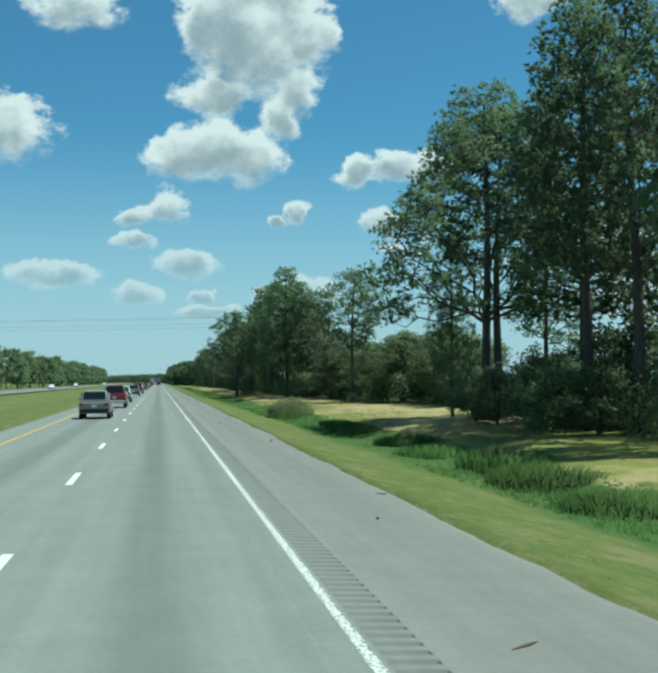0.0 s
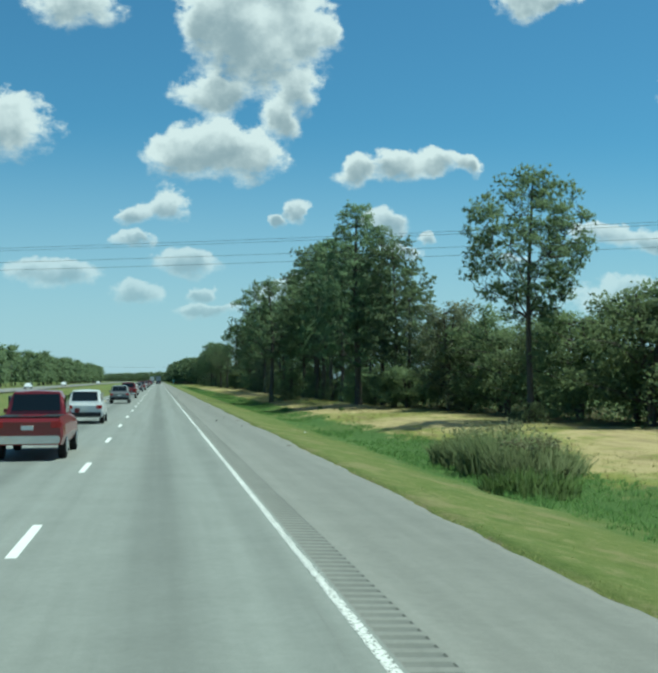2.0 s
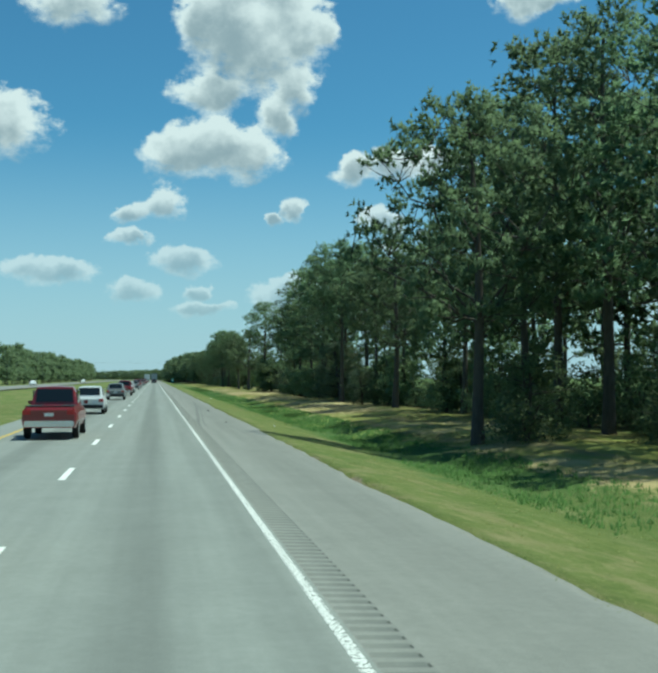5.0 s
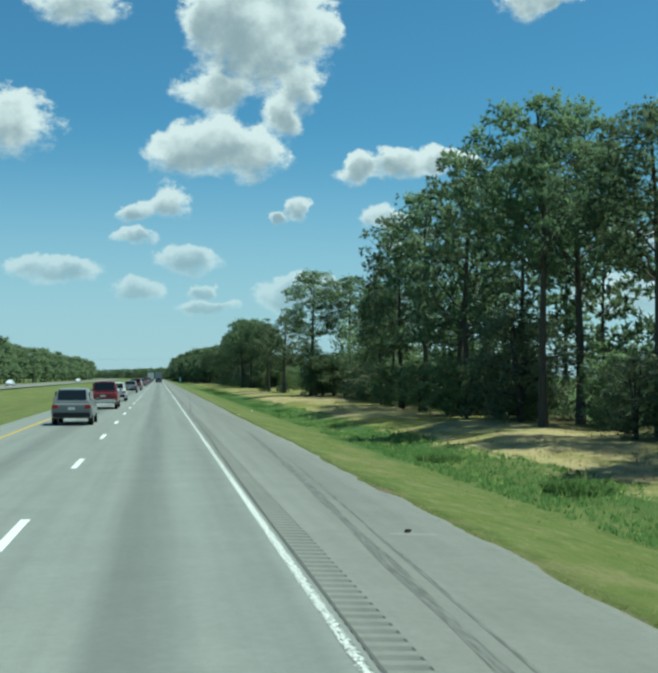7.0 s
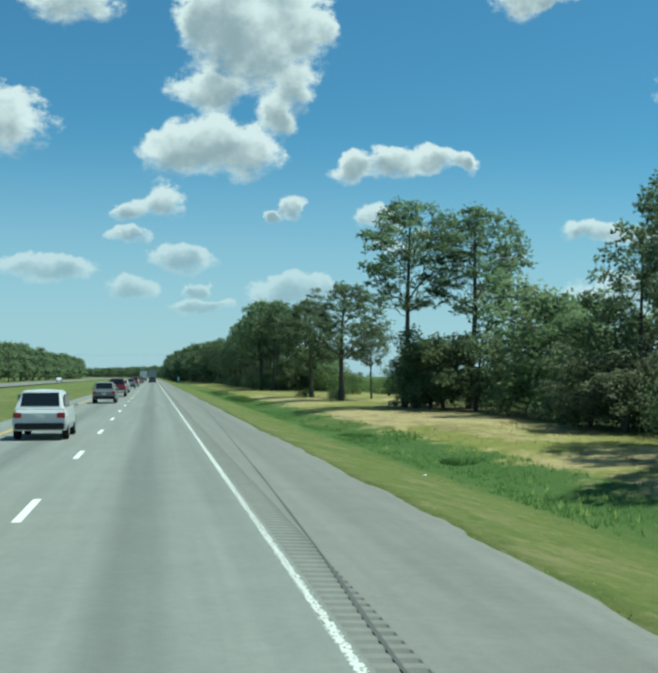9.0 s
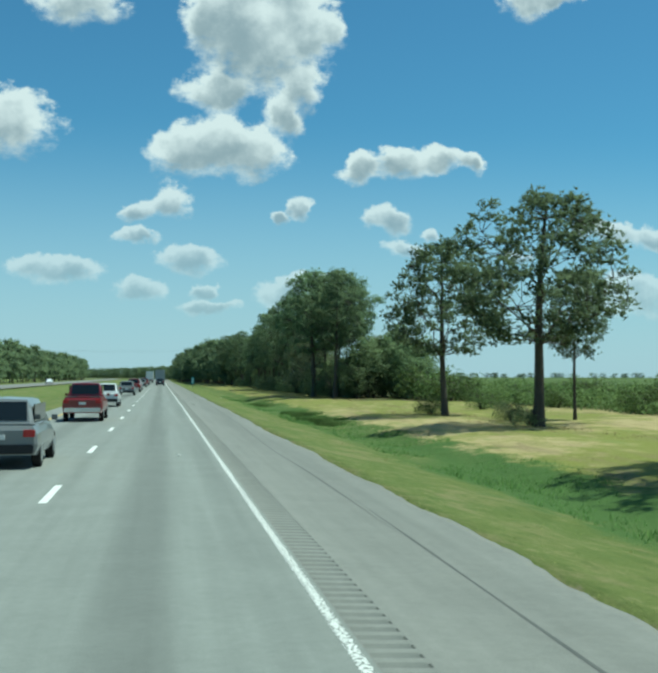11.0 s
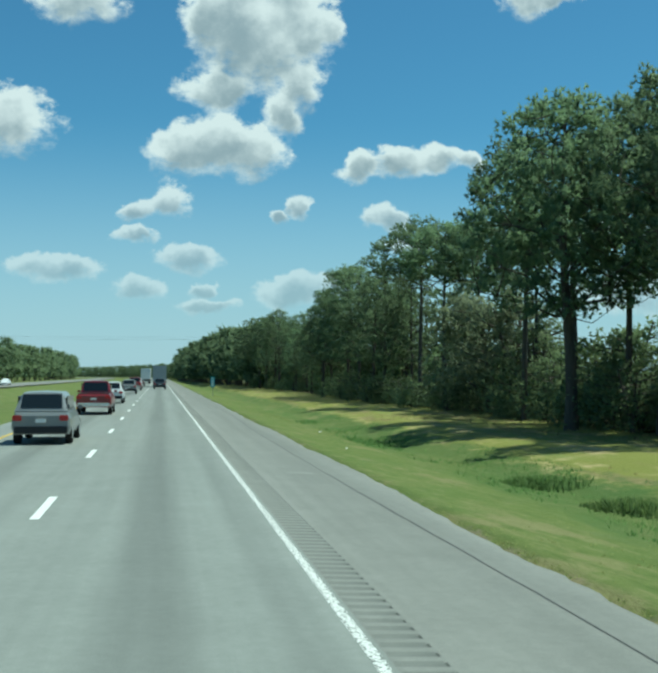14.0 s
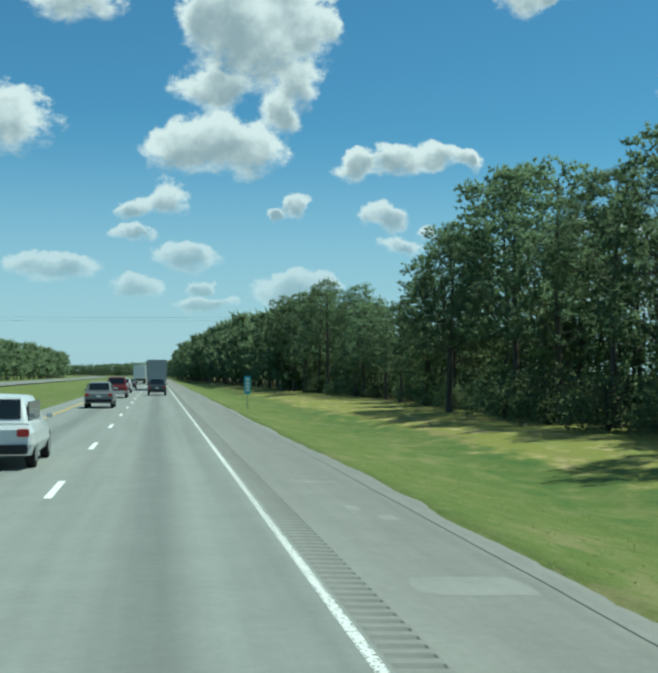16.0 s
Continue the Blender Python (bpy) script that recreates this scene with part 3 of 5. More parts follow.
    for centre, size, part_ in zip(centres, sizes, share):
        m = max(3, int(needles / per * part_))
        d = rs.normal(0, 1, (m, 3))
        d /= np.linalg.norm(d, axis=1)[:, None]
        d[:, 2] = np.where(d[:, 2] < -0.35, -0.6 * d[:, 2], d[:, 2])
        cs.append(centre + d * rs.uniform(0.15, 1, (m, 1)) ** 0.6 * size * np.array([1, 1, 0.84]))
        outs.append(d * 0.8 + np.array([0, 0, 0.40]))
    return wood_.arrays(), tufts(rs, np.concatenate(cs), np.concatenate(outs), length, width, per)


def crown_pine(seed, H, r, base, profile, needles, puffs=150, limbs=13, clump=0.62, length=0.24, width=0.085, per=7, lift=0.75, girth=1.0, hollow=0.45, holes=-0.85):
    """An open-grown pine: bare trunk, a few long rising limbs, and many rounded needle puffs that fill a domed envelope."""
    rs = np.random.RandomState(seed)
    t = np.linspace(0, 1, 9)
    lean = rs.normal(0, 0.3, 2)
    path = np.stack([lean[0] * t ** 1.5 * 1.3 + 0.12 * np.sin(t * 6 + seed), lean[1] * t ** 1.5 * 1.3 + 0.10 * np.sin(t * 5 + 2 * seed), t * H * 0.93 - 0.15], -1)
    rad = (0.0088 * H + 0.05) * girth * (1 - 0.86 * t ** 1.2) + 0.02
    rad[0] *= 1.3
    wood_ = Heap()
    wood_.add(tube(path, rad, 8))
    pk, pr = np.array(profile).T
    phase = rs.uniform(0, 6.28, 4)
    gap = clump * 0.98
    centres = []
    for trial in range(puffs * 60):
        k, az = rs.uniform(0, 1), rs.uniform(0, 6.28)
        reach = r * np.interp(k, pk, pr) * (1 + 0.17 * math.sin(2 * az + phase[0] + 2.2 * k) + 0.12 * math.sin(3 * az + phase[1] - 3 * k))
        q = math.sqrt(rs.uniform(hollow * (1 - k) ** 1.2, 1)) * reach
        z = H * (base + (0.985 - base) * k) - clump * 0.5
        c = np.array([np.interp(z / H, t, path[:, 0]) + math.cos(az) * q, np.interp(z / H, t, path[:, 1]) + math.sin(az) * q, z])
        hole = math.sin(c[0] * 1.5 + phase[2]) * math.sin(c[2] * 1.25 + phase[3]) + 0.6 * math.sin(c[1] * 1.4 + phase[1])
        if hole < holes:
            continue
        if centres and min(np.linalg.norm(np.array(centres) - c, axis=1)) < gap:
            continue
        centres.append(c)
        if len(centres) == puffs:
            break
    centres = np.array(centres)
    # limbs reach for puffs that lie far apart, so that they fan out evenly
    axis_d = np.hypot(centres[:, 0], centres[:, 1])
    tips = [int(np.argmax(axis_d))]
    for b in range(limbs - 1):
        d = np.min([np.linalg.norm(centres - centres[i], axis=1) for i in tips], axis=0)
        tips.append(int(np.argmax(d * (0.4 + axis_d / r))))
    nodes = [np.stack([np.interp(np.linspace(base, 0.95, 12), t, path[:, a]) for a in range(3)], -1)]
    for i in tips:
        tip = centres[i]
        reach = float(np.hypot(tip[0], tip[1]))
        z0 = max(H * base * rs.uniform(0.86, 0.98), tip[2] - lift * reach - 0.4)
        z0 = min(z0, H * 0.86)
        p0 = np.array([np.interp(z0 / (H * 0.93), t, path[:, 0]), np.interp(z0 / (H * 0.93), t, path[:, 1]), z0])
        u = np.linspace(0, 1, 7)[:, None]
        q = p0 + (tip - p0) * np.concatenate([u, u, u ** rs.uniform(0.7, 1.3)], 1)
        q[1:-1] += rs.normal(0, 0.035 * reach + 0.05, (5, 3))
        thick = (0.026 + 0.010 * reach) * (1.1 - 0.5 * z0 / H)
        wood_.add(tube(q, thick * (1 - 0.8 * u[:, 0]), 5))
        nodes.append(q[2:])
    nodes = np.concatenate(nodes)
    for c in centres:
        away = np.linalg.norm((nodes - c) * np.array([1, 1, 0.8]), axis=1) + 1.5 * np.maximum(0, nodes[:, 2] - c[2])
        p0 = nodes[int(np.argmin(away))]
        middle = (p0 + c) / 2 + rs.normal(0, 0.10, 3) - np.array([0, 0, 0.08])
        wood_.add(tube(np.stack([p0, middle, c]), [0.030, 0.020, 0.010], 3))
    sizes = clump * rs.uniform(0.70, 1.25, len(centres))
    share = sizes ** 2 / (sizes ** 2).sum()
    cs, outs = [], []
    for centre, size, part_ in zip(centres, sizes, share):
        m = max(4, int(needles / per * part_))
        d = rs.normal(0, 1, (m, 3))
        d /= np.linalg.norm(d, axis=1)[:, None]
        d[:, 2] = np.where(d[:, 2] < -0.45, -0.5 * d[:, 2], d[:, 2])
        cs.append(centre + d * rs.uniform(0.1, 1, (m, 1)) ** 0.75 * size * np.array([1, 1, 1.0]))
        outs.append(d * 0.8 + np.array([0, 0, 0.40]))
    return wood_.arrays(), tufts(rs, np.concatenate(cs), np.concatenate(outs), length, width, per)


def oak_parts(seed, H, crown_r, count, leaf=0.28, low=0.08):
    """A broad-leaved tree or tall shrub with an uneven crown of leaf clumps."""
    rs = np.random.RandomState(seed)
    wood_ = Heap()
    stems = 2 + seed % 2
    cs, outs = [], []
    for s_ in range(stems):
        az = s_ * 2.3 + rs.uniform(0, 1)
        t = np.linspace(0, 1, 6)
        out = crown_r * 0.35 * rs.uniform(0.4, 1.2)
        hh = H * rs.uniform(0.62, 0.78)
        path = np.stack([np.cos(az) * out * t ** 1.3, np.sin(az) * out * t ** 1.3, t * hh - 0.1], -1)
        wood_.add(tube(path, (0.014 * H + 0.02) * (1 - 0.8 * t) + 0.012, 6))
        for b in range(12):
            u = low + (0.97 - low) * (b + rs.uniform(0, 0.9)) / 12
            p0 = np.array([np.interp(u, t, path[:, a]) for a in range(3)])
            a2 = b * 2.4 + rs.normal(0, 0.5)
            reach = crown_r * rs.uniform(0.55, 0.95) * (0.50 + 0.6 * np.sin(np.pi * min(1, u * 0.75 + 0.2)))
            s = np.linspace(0, 1, 3)
            q = p0 + np.stack([np.cos(a2) * reach * s, np.sin(a2) * reach * s, reach * rs.uniform(0.1, 0.45) * s], -1)
            wood_.add(tube(q, (0.006 * H + 0.01) * (1 - 0.8 * s), 3))
            for c in range(5):
                sc = rs.uniform(0.35, 1.0)
                pt = np.array([np.interp(sc, s, q[:, a]) for a in range(3)]) + rs.normal(0, 0.13 * reach, 3)
                m = max(4, int(count / (stems * 60)))
                rr = rs.normal(0, 1, (m, 3))
                rr /= np.linalg.norm(rr, axis=1)[:, None]
                cs.append(pt + rr * rs.uniform(0.05, 1, (m, 1)) ** 0.55 * np.array([1, 1, 0.8]) * (0.11 * crown_r + 0.30) * rs.uniform(0.75, 1.25))
                outs.append(rr * 0.7 + (pt - np.array([0, 0, H * 0.45])) / H * 0.9 + np.array([0, 0, 0.25]))
    if low < 0.06:
        m = count // 2
        a, q = rs.uniform(0, 6.28, m), np.sqrt(rs.uniform(0, 1, m)) * crown_r * 0.85
        top = H * 0.55 * np.sqrt(np.maximum(0.02, 1 - (q / crown_r) ** 2))
        cs.append(np.stack([np.cos(a) * q, np.sin(a) * q, 0.06 + top * rs.uniform(0, 1, m) ** 0.6], -1))
        outs.append(np.stack([np.cos(a) * q / crown_r, np.sin(a) * q / crown_r, 0.6 + 0 * a], -1))
    c, o = np.concatenate(cs), np.concatenate(outs)
    above = c[:, 2] > 0.05
    return wood_.arrays(), leaves(rs, c[above], leaf, o[above])


def tree(kind, trunk, crown, leafmat, label, category, group):
    root = new(kind)
    child("trunk", mesh(kind + "_trunk", *trunk, bark, True), root)
    child("crown", mesh(kind + "_crown", crown[0], crown[1], leafmat, True, crown[2]), root)
    tagged(root, label, category, group)
    return root


# crown envelopes: height within the crown, share of the full reach
ROUND = [(0, 0.34), (0.15, 0.72), (0.35, 0.96), (0.55, 1.0), (0.75, 0.86), (0.9, 0.56), (1, 0.24)]
BROAD = [(0, 0.40), (0.10, 0.74), (0.28, 1.0), (0.48, 0.98), (0.68, 0.84), (0.88, 0.58), (1, 0.30)]
FLAT = [(0, 0.70), (0.25, 1.0), (0.55, 0.97), (0.8, 0.78), (1, 0.45)]
TAPER = [(0, 0.80), (0.18, 1.0), (0.35, 0.94), (0.55, 0.72), (0.78, 0.46), (1, 0.20)]
SPIRE = [(0, 0.70), (0.15, 0.98), (0.35, 1.0), (0.6, 0.84), (0.85, 0.56), (1, 0.26)]
FULL = [(0, 0.85), (0.3, 1.0), (0.65, 0.96), (0.9, 0.72), (1, 0.45)]
PINE_KINDS = {
    "giant": [(22.5, crown_pine(5, 22.5, 8.4, 0.32, TAPER, 42000, 230, 18, 0.90, 0.27, 0.092, girth=1.1, hollow=0.5, holes=-0.25))],
    "dome": [(16, crown_pine(s, 16, 4.2, 0.42, ROUND, 30000, 165, 13, 0.74, hollow=0.25)) for s in (11, 12)],
    "tall": [(21, crown_pine(s, 21, 4.2, 0.36, SPIRE, 30000, 240, 17, 0.66, 0.25, 0.09, girth=1.15)) for s in (21, 22)],
    "cone": [(21, crown_pine(23, 21, 5.0, 0.21, SPIRE, 46000, 380, 19, 0.68, 0.25, 0.095, girth=1.4, hollow=0.3))],
    "puff": [(18, crown_pine(s, 18, 4.1, 0.48, ROUND, 28000, 150, 14, 0.76)) for s in (31, 32, 33)],
    "umbrella": [(16, crown_pine(s, 16, 4.0, 0.70, FLAT, 22000, 105, 11, 0.72)) for s in (41, 43)],
    "spread": [(13, crown_pine(s, 13, 4.6, 0.37, BROAD, 33000, 185, 15, 0.68, 0.22, 0.088, girth=1.5, hollow=0.6)) for s in (51, 52)],
    "full": [(18, crown_pine(s, 18, 3.9, 0.32, FULL, 15500, 150, 13, 0.80, 0.31, 0.13)) for s in (61, 62, 63)],
    "back": [(15, pine_parts(s, 15, 3.4, 0.26, FULL, 4200, 22, 1.0, 0.42, 0.22, 6, sides=5, twigs=False, snags=0)) for s in (71, 72, 73)],
}
DENSE_OAKS = [(h_, oak_parts(31 + s, h_, r, n_, 0.215)) for s, (h_, r, n_) in enumerate([(9, 3.7, 8800), (7, 3.2, 7200), (10.5, 3.6, 8800)])]
OAKS = [(h_, oak_parts(31 + s, h_, r, n_, 0.30)) for s, (h_, r, n_) in enumerate([(9, 3.6, 3300), (7, 3.0, 2900), (10.5, 3.4, 3300)])]
SHRUBS = [(h_, oak_parts(51 + s, h_, r, n_, 0.19, 0.03)) for s, (h_, r, n_) in enumerate([(4.2, 2.6, 1500), (3.0, 2.2, 1300)])]
first_of = {}


def place(table, key, idx, kind, leafmat, label, category, group, x, y, H, spin, wide=1.0):
    h0, (tr, cr) = table[idx]
    key = (key, idx, leafmat.name)
    k = H / h0
    m = Matrix.Translation((x + float(bend(y)), y, float(land(x)) - 0.05)) @ Euler((0, 0, spin)).to_matrix().to_4x4()
    if key not in first_of:
        first_of[key] = tree(kind, tr, cr, leafmat, label, category, group)
        ob = first_of[key]
    else:
        ob = copy_thing(first_of[key], m)
    ob.matrix_basis = m @ Matrix.Diagonal((k * wide, k * wide, k, 1))
    return ob


PINE_LABELS = {
    "cone": "tall full-crowned pine with branches hanging low on its trunk",
    "giant": "huge pine with long boughs spreading towards the road",
    "dome": "pine with a bare trunk and a domed dark green crown",
    "tall": "very tall pine with a deep dark green needle crown",
    "puff": "tall bare-trunked pine with a crown of rounded needle puffs",
    "umbrella": "bare-trunked pine with a flat umbrella-like green crown",
    "spread": "pine with wide spreading boughs standing in dry grass",
    "full": "dense dark green pine at the edge of the wood",
    "back": "pine standing behind the front row of the wood",
}
OAK_LABEL = "dense green broad-leaved tree at the forest edge"
SHRUB_LABEL = "low dark green shrub under the trees"
rt = random.Random(4)


def pine(y, x, H, kind, wide=1.0):
    table = PINE_KINDS[kind]
    place(table, kind, rt.randrange(len(table)), "pine_tree", pine_needles, PINE_LABELS[kind], "tree", "roadside pines", x, y, H, rt.uniform(0, 6.28), wide)


def oak(y, x, H, wide=1.0, pale=False, near=False):
    place(DENSE_OAKS if near or pale else OAKS, "dense_oak" if near or pale else "oak", rt.randrange(3), "broadleaf_tree", pale_leaves if pale else oak_leaves,
          "pale grey-green broad-leaved tree at the forest edge" if pale else OAK_LABEL, "tree", "roadside broadleaf trees", x, y, H, rt.uniform(0, 6.28), wide)


def shrub(y, x, H, wide=1.0, light=False):
    place(SHRUBS, "shrub", rt.randrange(2), "shrub", scrub_leaves if light else oak_leaves, "low bright green shrub at the back of the open field" if light else SHRUB_LABEL, "shrub", "forest edge shrubs", x, y, H, rt.uniform(0, 6.28), wide)


# front of the wood: place along the road, distance from the edge line, height, kind, width
OPENING_PINES = [
    (37, 21, 22, "tall", 1.0), (44.5, 20, 22, "tall", 1.0), (50, 20, 23, "tall", 1.0), (56, 22.5, 21, "full", 1.0),
    (64.5, 19.4, 22.5, "giant", 1.12), (68.5, 21.5, 22, "puff", 1.15), (71, 18.9, 14.0, "cone", 0.5), (73.5, 27, 17, "tall", 0.9),
    (119, 20.7, 16, "dome", 1.0),
]
SECOND_WOOD_PINES = [
    (153, 21.5, 11.5, "full", 1.25), (156.5, 21, 16.5, "full", 1.0), (160, 20.4, 18.5, "tall", 0.95), (162.2, 18.3, 21, "cone", 1.0),
    (171, 21.5, 14.5, "puff", 0.9), (178, 19.5, 18.6, "full", 1.0), (185, 19.5, 20.3, "full", 1.0), (190, 12.6, 16, "spread", 0.85),
    (192, 19.5, 21, "tall", 1.05), (199, 19.8, 21.6, "full", 1.0), (206, 20.5, 20.5, "full", 1.0), (213, 20, 19, "full", 1.0),
    (220, 21, 17.5, "full", 1.0), (227, 21.5, 14, "full", 1.1),
]
THIRD_WOOD_PINES = [
    (235, 19.4, 16.2, "tall", 1.25), (241.5, 21.5, 14.5, "puff", 1.1), (247, 20.3, 15.3, "puff", 1.1), (256.5, 18.6, 18.2, "puff", 1.05), (259.5, 21.8, 17.8, "puff", 1.1),
    (265, 20.5, 17, "full", 0.95), (271.5, 18.9, 18, "full", 1.0), (277, 20, 17.2, "full", 1.0), (284, 19.2, 17.8, "full", 1.0), (290, 18.8, 16.4, "full", 1.05),
    (295.5, 19.2, 13.2, "dome", 0.9), (300.5, 19.2, 11.8, "dome", 0.85), (311, 22.5, 10.5, "full", 1.1),
]
FIELD_PINES = [
    (343.1, 23.7, 16.8, "puff", 1.25), (348.4, 19.5, 18.1, "puff", 1.12), (375.7, 18.9, 13.2, "spread", 1.15), (382, 23.8, 9.5, "dome", 0.85),
    (391.8, 18.2, 12.4, "spread", 0.96), (446.3, 19.5, 16, "dome", 0.95), (450.5, 22.5, 15.8, "dome", 0.9), (453, 21, 17, "dome", 0.9), (458, 18.5, 17.1, "spread", 0.9),
    (457.5, 21.5, 17, "dome", 0.9), (463, 21, 16, "puff", 0.9), (468, 20, 17.6, "puff", 0.88), (473, 22.5, 14.5, "umbrella", 0.8),
]
LAST_WOOD_PINES = [
    (487.5, 23.2, 14.9, "umbrella", 1.0), (490.4, 21.2, 15.5, "umbrella", 1.0), (496.1, 20.7, 16.5, "umbrella", 1.05), (503, 21.5, 12.4, "full", 1.15),
    (509.5, 20.5, 13.6, "full", 1.15), (515, 20.5, 13.2, "puff", 1.1), (521, 20, 14.6, "full", 1.1), (528, 20, 15.8, "full", 1.1), (534, 21.5, 16.4, "full", 1.1),
    (538, 18.8, 12.8, "spread", 0.85), (543, 20.5, 14.2, "full", 1.1), (551, 20.5, 11, "full", 1.2), (560, 20.5, 9.2, "full", 1.3), (569, 21, 9.6, "full", 1.3),
    (578, 20.5, 10.6, "full", 1.25), (585, 21, 11, "full", 1.2), (591.3, 22.5, 13.9, "puff", 1.0), (600, 20.2, 15.2, "puff", 1.15), (608, 20.5, 14.4, "full", 1.1), (616, 19.5, 14.6, "full", 1.1),
    (625, 19, 15, "full", 1.1), (634, 18.5, 15, "full", 1.1),
]
FRONT = OPENING_PINES + SECOND_WOOD_PINES + THIRD_WOOD_PINES + FIELD_PINES + LAST_WOOD_PINES
for y, x, H, kind, wide in FRONT:
    pine(y, x, H, kind, wide)

# second row of pines behind the front
heights = sorted((q[0], q[2]) for q in FRONT)
hy, hh = np.array([q[0] for q in heights], float), np.array([q[1] for q in heights], float)
for a, b, step in ((28, 60, 9.0), (184, 232, 5.5), (238, 300, 9.5), (502, 640, 4.8)):
    for y in np.arange(a, b, step):
        pine(float(y) + rt.uniform(-1, 1), rt.uniform(23.5, 28), float(np.interp(y, hy, hh)) * rt.uniform(0.70, 0.9), "back")

# broad-leaved trees that close the wood between and behind the pines
for a, b, step, lo, hi in ((28, 66, 4.0, 5, 8), (164, 232, 4.2, 4.8, 7.0), (236, 312, 4.4, 5, 7.5), (446, 476, 4.5, 6, 8.5), (484, 640, 4.0, 5.5, 9)):
    for y in np.arange(a, b, step):
        oak(float(y) + rt.uniform(-1, 1), rt.uniform(21.5, 25.5), rt.uniform(lo, hi), 1.1)
        if rt.random() < 0.8:
            shrub(float(y) + rt.uniform(0, 2), rt.uniform(19.5, 23), rt.uniform(1.8, 3.6), 1.1)
HEDGE = [
    (95.5, 27.5, 8.2), (99, 28.5, 9.8), (103, 27.2, 10.8), (107, 29.5, 11.4), (110.8, 24.6, 11.5), (112, 29, 11.6), (115.5, 26, 11), (120, 24.5, 10),
    (124, 26, 10.4), (129, 25, 9.6), (134, 24.5, 9.2), (138.5, 25.5, 10.2), (143.5, 24.5, 10.2), (148, 25, 10.2), (152, 26, 9.6), (157, 24, 9.5),
]
UNDER_PINES = [
    (150, 20.5, 5.6), (154.5, 20.2, 5.2), (158.5, 19.4, 4.4), (165, 19.4, 3.4), (45, 18.3, 4.8), (50, 18, 5.2), (54, 18.4, 5.0), (58.5, 18, 4.8), (62, 17.8, 4.6), (66, 19, 4.8), (60, 22, 6.0), (163.5, 18.6, 4.6), (168, 20.5, 5.0),
    (191, 15.2, 5.6), (268, 17.8, 5.0), (274, 18.2, 5.4), (281, 18, 5.6), (288, 18.4, 5.4), (298, 19.5, 6.0),
    (314, 23, 8.6), (320, 23.5, 9.2), (326, 24.5, 11.6), (338, 22.5, 8.6), (343.5, 20.5, 8.0), (347, 22.5, 8.6), (351, 21.5, 7.8), (346, 19.9, 5.0), (354, 24, 6.6),
    (441, 28.5, 7.0), (445, 29, 9.6), (450, 28, 11.2), (455, 29.4, 11.4), (447, 24.5, 9.0), (452, 23.5, 8.0), (444.5, 22, 6.0),
]
for y, x, H in HEDGE + UNDER_PINES:
    oak(y, x, H, 1.15, near=True)
for y, x, H, wide in [(141, 21.8, 13.0, 0.80), (262, 19.2, 9.6, 1.15), (246, 18.6, 5.2, 1.1), (267, 19.6, 6.4, 1.2), (309, 20.6, 5.8, 1.45), (315, 21.5, 5.4, 1.3), (332, 26, 12.4, 1.2), (477, 22.5, 11.8, 1.0), (481.5, 22, 12.4, 0.95), (453.2, 27, 11.6, 0.9)]:
    oak(y, x, H, wide, True)
for y, x, H in [(168, 19.4, 2.8), (188, 14.0, 2.6), (184, 19.5, 3.4), (455, 20.5, 4.2), (459, 21.5, 4.6), (464, 21, 4.2), (469, 21.5, 4.6), (473, 21, 4.0), (118.6, 20.4, 1.7), (382, 19.6, 1.6), (376, 18.6, 1.4), (493, 19.5, 3.0), (499, 19.8, 3.4), (506, 19.6, 3.6), (513, 19.2, 3.6), (520, 19, 3.8), (527, 19, 3.6)]:
    shrub(y, x, H, 1.15)
# scrub at the back of the open fields
for y, x, H in [(398, 40, 3.2), (403, 38, 2.8), (408, 36, 3.4), (413, 36, 3.0), (426, 30.5, 3.0), (428, 29, 4.0), (432, 29, 4.0), (436.5, 28.5, 5.0), (393.4, 17.6, 1.7), (402, 24, 2.1), (405, 26, 2.0), (356, 30, 3), (362, 32, 3.2), (368, 31, 3), (387, 42, 3), (393, 43, 3.4),
                (91, 28, 2.0), (94, 30, 2.2), (97, 29, 1.8), (99, 32, 2.4), (88, 31, 2), (101, 29, 2.4), (82, 27.5, 1.4)]:
    shrub(y, x, H, 1.2, True)
for q in range(30):
    shrub(rt.uniform(376, 434), rt.uniform(31, 46), rt.uniform(1.8, 3.0), 1.3, True)
for q in range(10):
    shrub(rt.uniform(350, 374), rt.uniform(26, 40), rt.uniform(2.2, 3.2), 1.2, True)


